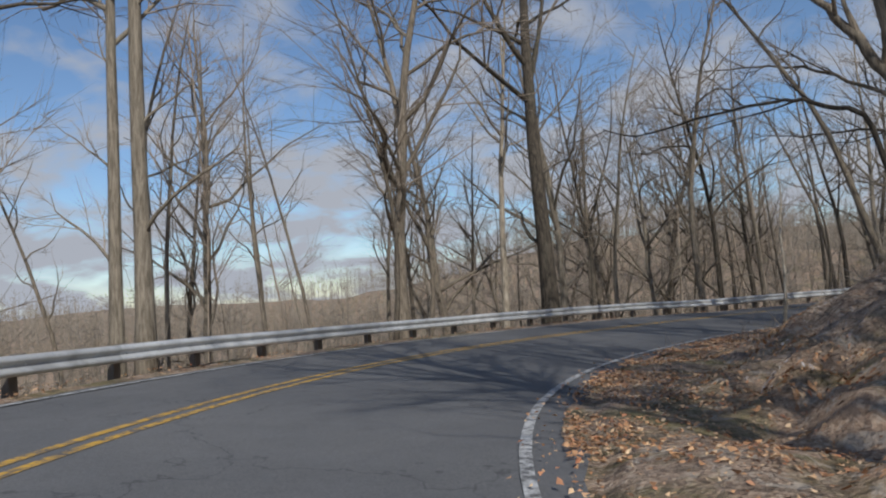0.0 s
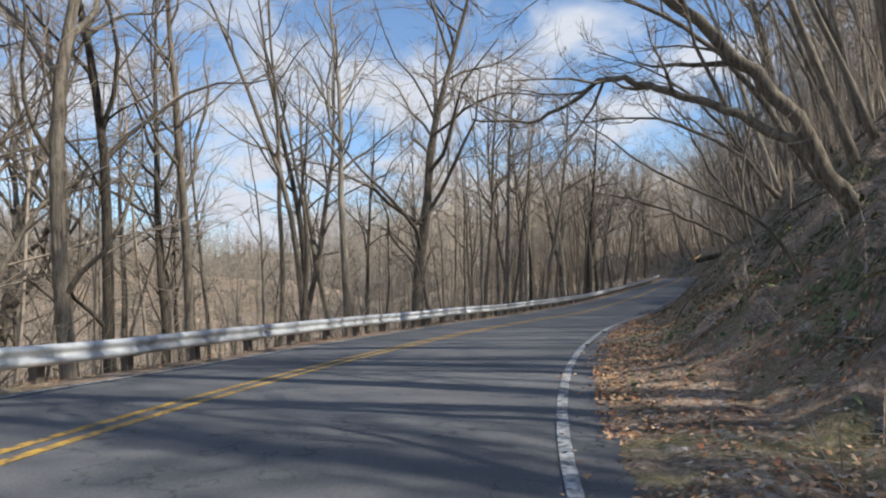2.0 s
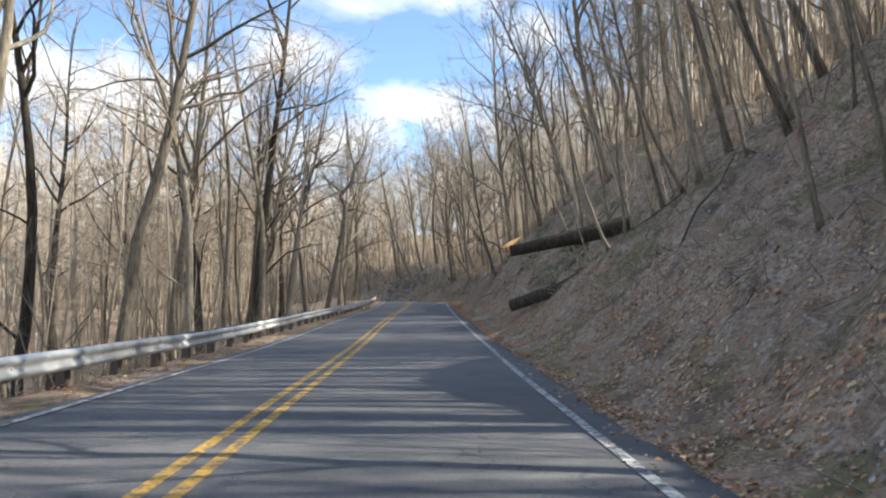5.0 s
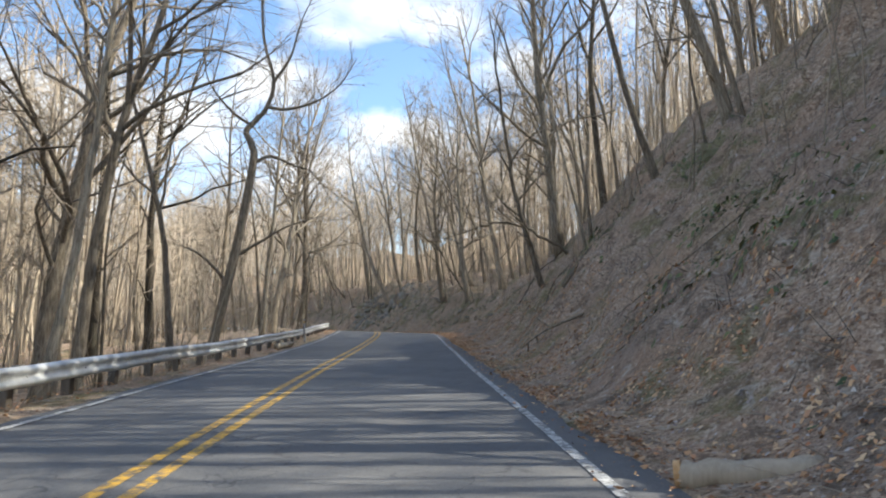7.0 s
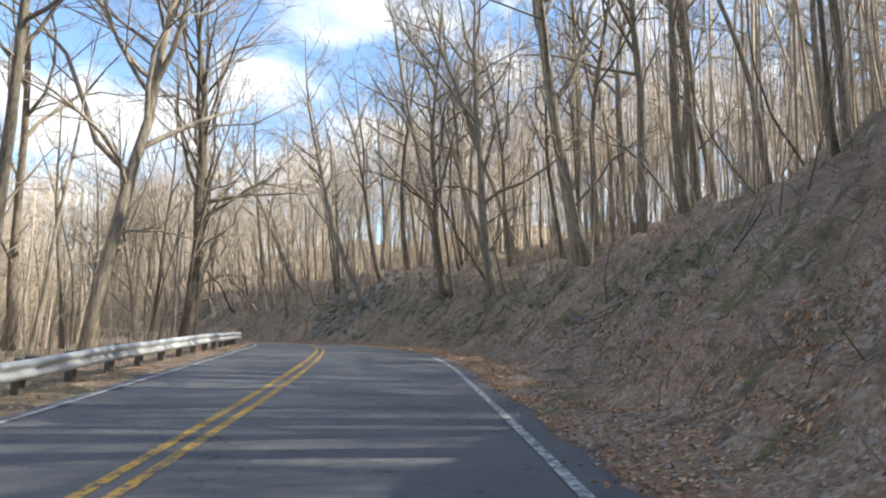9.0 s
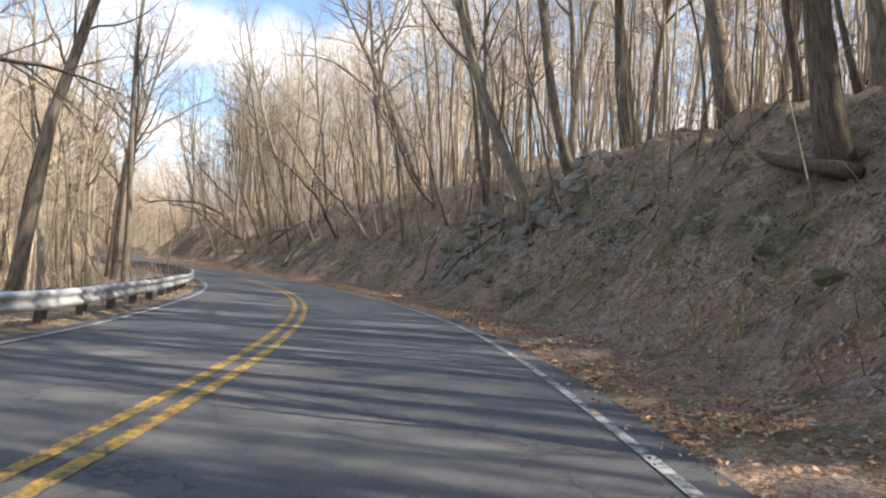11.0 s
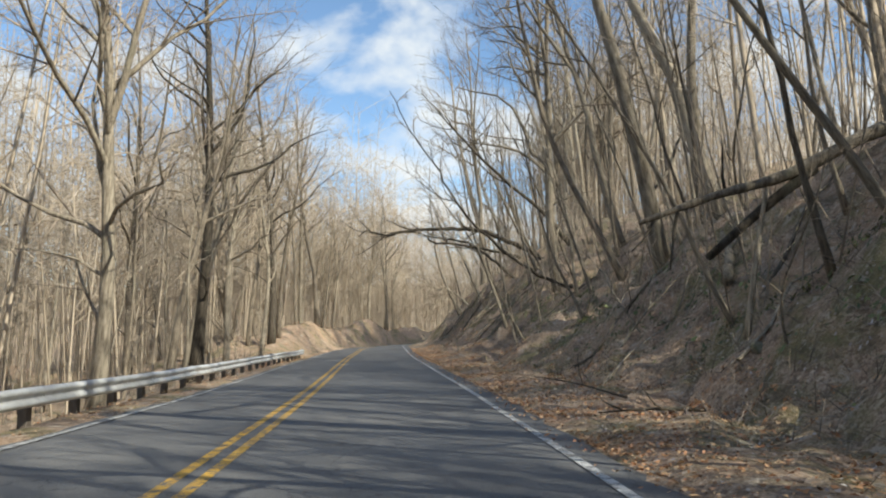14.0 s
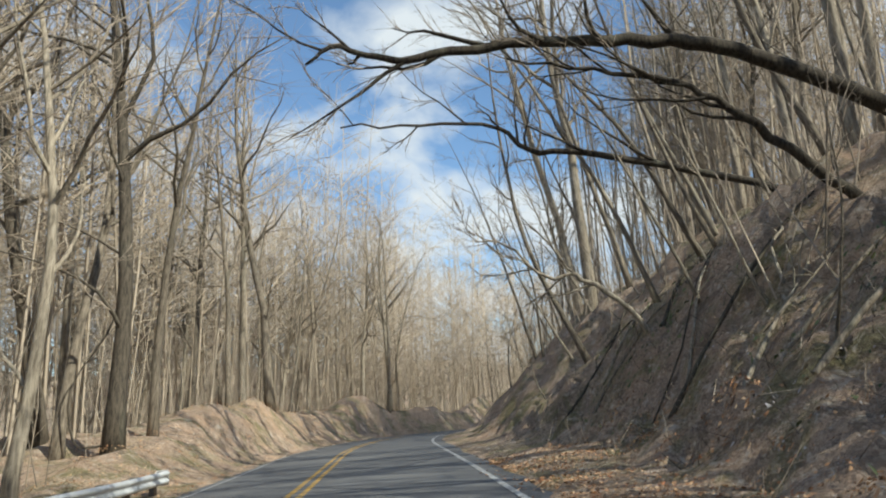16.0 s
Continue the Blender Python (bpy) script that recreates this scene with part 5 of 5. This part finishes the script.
# ---- rocks ----
def rock_mesh(seed):
    """An angular slab: the hull of a few points in a box, its edges broken."""
    r = random.Random(seed)
    bm = bmesh.new()
    for _ in range(15):
        p = [r.uniform(-1, 1) for _ in range(3)]
        k = r.randrange(3)
        p[k] = math.copysign(1, p[k])
        bm.verts.new((p[0], p[1], p[2]))
    hull = bmesh.ops.convex_hull(bm, input=bm.verts[:])
    loose = {g for g in hull["geom_interior"] + hull["geom_unused"] if isinstance(g, bmesh.types.BMVert)}
    bmesh.ops.delete(bm, geom=list(loose), context="VERTS")
    bmesh.ops.bevel(bm, geom=bm.edges[:], offset=0.045, segments=1, affect="EDGES")
    bmesh.ops.triangulate(bm, faces=bm.faces[:])
    bmesh.ops.subdivide_edges(bm, edges=[e for e in bm.edges if e.calc_length() > 0.7], cuts=1, use_grid_fill=True)
    bmesh.ops.triangulate(bm, faces=bm.faces[:])
    off = Vector((seed * 3.1, seed * 1.7, 0))
    for v in bm.verts:
        v.co *= 1 + 0.2 * noise.noise(v.co * 1.7 + off)
    me = bpy.data.meshes.new("rock")
    bm.to_mesh(me)
    bm.free()
    me.materials.append(ROCK)
    return me


ROCKS = [rock_mesh(500 + k) for k in range(14)]


def rock(seed, s, u, size, sink=0.35, dip=(-20, 20)):
    r = random.Random(seed)
    at, th = spot(s, u)
    ob = thing("rock", r.choice(ROCKS), "mossy grey rock set in the bank", "rock", "rocks in the bank")
    ob.matrix_world = pose(at.x, at.y, at.z - sink * size, r.uniform(-14, 14), r.uniform(*dip), math.degrees(th) + r.uniform(-28, 28)) @ Matrix.Diagonal((size * r.uniform(0.55, 0.9), size * r.uniform(0.8, 1.5), size * r.uniform(0.28, 0.62), 1))


def rocks():
    r = random.Random(19)
    for k in range(120):      # the outcrop, its slabs dipping with the bank
        s, u = r.uniform(169.5, 180.5), 6.8 + 4.6 * r.random()
        rock(500 + k, s, u, r.uniform(0.3, 0.62) + 0.06 * max(u - 7.6, 0) * r.random(), r.uniform(0.1, 0.45), (-54, -20))
    for k in range(160):      # broken stones round it
        s, u = 165 + 19 * r.random(), 6.3 + 6.2 * r.random()
        rock(900 + k, s, u, r.uniform(0.1, 0.32), r.uniform(0.0, 0.35), (-66, 10))
    for k, (s, u, size) in enumerate(((97.5, 10.2, 0.6), (99.0, 9.4, 0.4), (95.5, 11.4, 0.5), (141, 8.2, 0.35), (139.5, 9.0, 0.4), (143, 7.4, 0.4),
                                      (148, 8.0, 0.5), (155, 7.2, 0.4), (83, 7.2, 0.4), (120, 9.5, 0.6), (128, 8.6, 0.5), (211, 7.6, 0.3), (104, 9.8, 0.5), (135, 7.8, 0.5))):
        rock(700 + k, s, u, size)


rocks()


# ---- litter and undergrowth ----
def spread(seed, count, s_rng, u_rng, power=1.0, patch=0.0):
    """Random places on the ground: x, y, z arrays."""
    r = np.random.RandomState(seed)
    s = r.uniform(s_rng[0], s_rng[1], count)
    u = u_rng[0] + (u_rng[1] - u_rng[0]) * r.rand(count) ** power
    u = u + np.where(u > 0, right_edge(s) - 4.25, left_edge(s) + 2.95)      # given for the usual width
    x, y, _, _ = road_at(s, u)
    if patch:
        keep = wobble(x, y, 2.6, seed) + r.normal(0, 0.5, count) > patch - 1
        x, y = x[keep], y[keep]
    ns, nu = nearest(x, y)
    z = land(x, y, ns, nu)
    flat = (nu > left_edge(ns)) & (nu < right_edge(ns))
    z = np.where(flat, np.interp(ns, ROAD_S, ROAD_Z) - np.interp(ns, ROAD_S, ROAD_E) * nu + 0.012, z)
    return x, y, z


def leaf_mesh(name, seed, x, y, z, size, material, lift, tilt):
    """Bent four-cornered leaves of uneven shape that lie along the slope, two triangles each."""
    r = np.random.RandomState(seed)
    n = len(x)
    s, u = nearest(x, y)
    off = (u < right_edge(s) + 0.3) & (u > left_edge(s) - 0.3)
    base = land(x, y, s, u)
    gx = np.where(off, 0, np.clip((land(x + 0.12, y) - base) / 0.12, -1.5, 1.5))
    gy = np.where(off, 0, np.clip((land(x, y + 0.12) - base) / 0.12, -1.5, 1.5))
    a, k = r.uniform(0, 6.283, n), size * r.uniform(0.5, 1.5, n)
    wide = r.uniform(0.35, 0.75, n)
    rise = lift * r.rand(n)
    verts = np.empty((n, 4, 3))
    for j, (fx, fy) in enumerate(((1, 0), (0, 1), (-1, 0), (0, -1))):
        px = (fx + r.uniform(-0.45, 0.45, n)) * k
        py = (fy + r.uniform(-0.3, 0.3, n)) * wide * k
        dx, dy = px * np.cos(a) - py * np.sin(a), px * np.sin(a) + py * np.cos(a)
        verts[:, j, 0] = x + dx
        verts[:, j, 1] = y + dy
        verts[:, j, 2] = z + rise + gx * dx + gy * dy + k * tilt * r.uniform(-0.25, 1.0, n)
    i = np.arange(n)[:, None] * 4
    faces = np.concatenate([i + [0, 1, 2], i + [0, 2, 3]])
    return mesh_from(name, verts.reshape(-1, 3), faces, material)


def litter():
    rows = [spread(1, 215000, (-8, 250), (4.15, 7.4), 1.3, 0.85), spread(3, 26000, (-8, 245), (-2.95, -5.0), 1.0, 0.9),
            spread(4, 14000, (243, 300), (-3.2, -9), 1.0), spread(5, 4500, (-8, 250), (3.62, 4.3), 0.5)]
    x, y, z = (np.concatenate(c) for c in zip(*rows))
    s, u = nearest(x, y)      # fewer up the steep shaded bank
    keep = (np.random.RandomState(3).rand(len(x)) > 0.75 * smooth(0.6, 1.8, (u - right_edge(s) - np.interp(s, LAND_S, VERGE)) / 2.1)) | (u < 0)
    x, y, z = x[keep], y[keep], z[keep]
    thing("fallen_leaves", leaf_mesh("fallen_leaves", 9, x, y, z + 0.012, 0.025, LEAF, 0.03, 0.9), "curled brown fallen leaves on the verges", "leaves", kind="stuff")
    x, y, z = spread(2, 105000, (0, 255), (4.6, 13), 1.4, 0.7)
    thing("rotten_leaves", leaf_mesh("rotten_leaves", 10, x, y, z + 0.008, 0.024, OLD_LEAF, 0.02, 0.7), "grey brown rotten leaves on the steep bank", "leaves", kind="stuff")


litter()


def ivy():
    patches = ((27, 7.6, 2.0), (31, 6.8, 2.4), (34, 7.6, 2.8), (46, 7.2, 3.0), (41, 7.5, 2.6), (50, 8.2, 3.0), (37, 8.0, 2.5), (58, 8.0, 2.0), (63, 7.0, 1.6), (95, 9.2, 1.6), (100, 8.2, 1.3), (104, 9.5, 1.2),
               (149, 7.6, 2.0), (157, 7.8, 2.4), (164, 8.0, 1.5), (173, 9.5, 2.0), (177, 10.5, 1.8), (169, 9.0, 1.6), (190, 8.6, 1.5), (199, 9.0, 1.8), (205, 9.6, 1.6), (209, 8.8, 1.2), (231, 9.6, 1.8), (217, 8.6, 2.2), (222, 8.0, 1.8), (226, 9.4, 2.4), (213, 9.0, 1.6), (250, 8.0, 2.0), (186, 8.5, 1.4), (130, 8.4, 1.6), (168, 8.2, 1.6), (180, 8.8, 1.6), (195, 8.4, 2.0), (203, 8.2, 1.8), (209, 9.4, 2.0), (236, 8.6, 2.0), (242, 8.8, 2.0), (90, 7.4, 1.8), (97, 7.0, 1.8), (108, 7.6, 1.6), (115, 8.6, 1.8), (143, 7.2, 1.6), (146, 8.4, 2.0), (151, 8.7, 2.2), (154, 7.6, 1.8), (160, 8.6, 2.2), (163, 7.6, 1.6), (139, 8.2, 1.8), (134, 8.8, 1.6), (92, 9.0, 1.6), (87, 8.0, 1.4))
    r = np.random.RandomState(31)
    xs, ys = [], []
    for s, u, size in patches:
        n = int((1000 if s < 70 else 700) * size)
        x, y, _, _ = road_at(s + r.normal(0, size * 0.75, n), np.maximum(u + r.normal(0, size * 0.45, n), 4.9))
        keep = wobble(x, y, 1.6, 12) + r.normal(0, 0.45, n) > 0.1
        xs.append(x[keep])
        ys.append(y[keep])
    x, y = np.concatenate(xs), np.concatenate(ys)
    z = land(x, y)
    thing("ivy", leaf_mesh("ivy", 33, x, y, z + 0.03, 0.04, GREEN, 0.07, 0.6), "low dark green ivy and ferns on the bank", "ivy", kind="stuff")


ivy()


def brush(name, label, seed, rows, size, material, flat=0.0):
    r = random.Random(seed)
    w = Wood()
    for x, y, z in rows:
        p = Vector((x, y, z - 0.03))
        way = Vector((r.gauss(0, 0.45), r.gauss(0, 0.45), 1.0 - flat)).normalized()
        ln = size * r.uniform(0.4, 1.5)
        w.spike(p, way, ln, 0.006 + 0.004 * r.random())
        if not flat and r.random() < 0.6:
            q = p + way * ln * r.uniform(0.3, 0.7)
            w.spike(q, side_way(r, way, 0.6), ln * 0.5, 0.005)
    thing(name, w.mesh(name, material), label, "brush", kind="stuff")


def cover(*spreads):
    return [tuple(map(float, p)) for part in spreads for p in zip(*part)]


brush("bank_brush", "thin dry stems and brambles on the bank", 1, cover(spread(11, 8000, (5, 255), (5.4, 15), 1.0, 0.9)), 0.7, TWIG)
brush("rail_brush", "dry weeds and brambles behind the guard rail", 2, cover(spread(12, 5200, (-4, 245), (-4.1, -10), 1.3, 0.9)), 0.9, FAR_TWIG)
brush("ground_sticks", "small fallen sticks scattered over the leaf litter", 3, cover(spread(13, 12000, (0, 250), (4.6, 14), 1.0)), 0.8, FAR_TWIG, 0.93)
brush("bramble", "dark tangled brambles and roots on the bank", 4, cover(spread(14, 16000, (20, 256), (6.0, 15), 1.0, 1.0)), 0.55, BRAMBLE, 0.6)
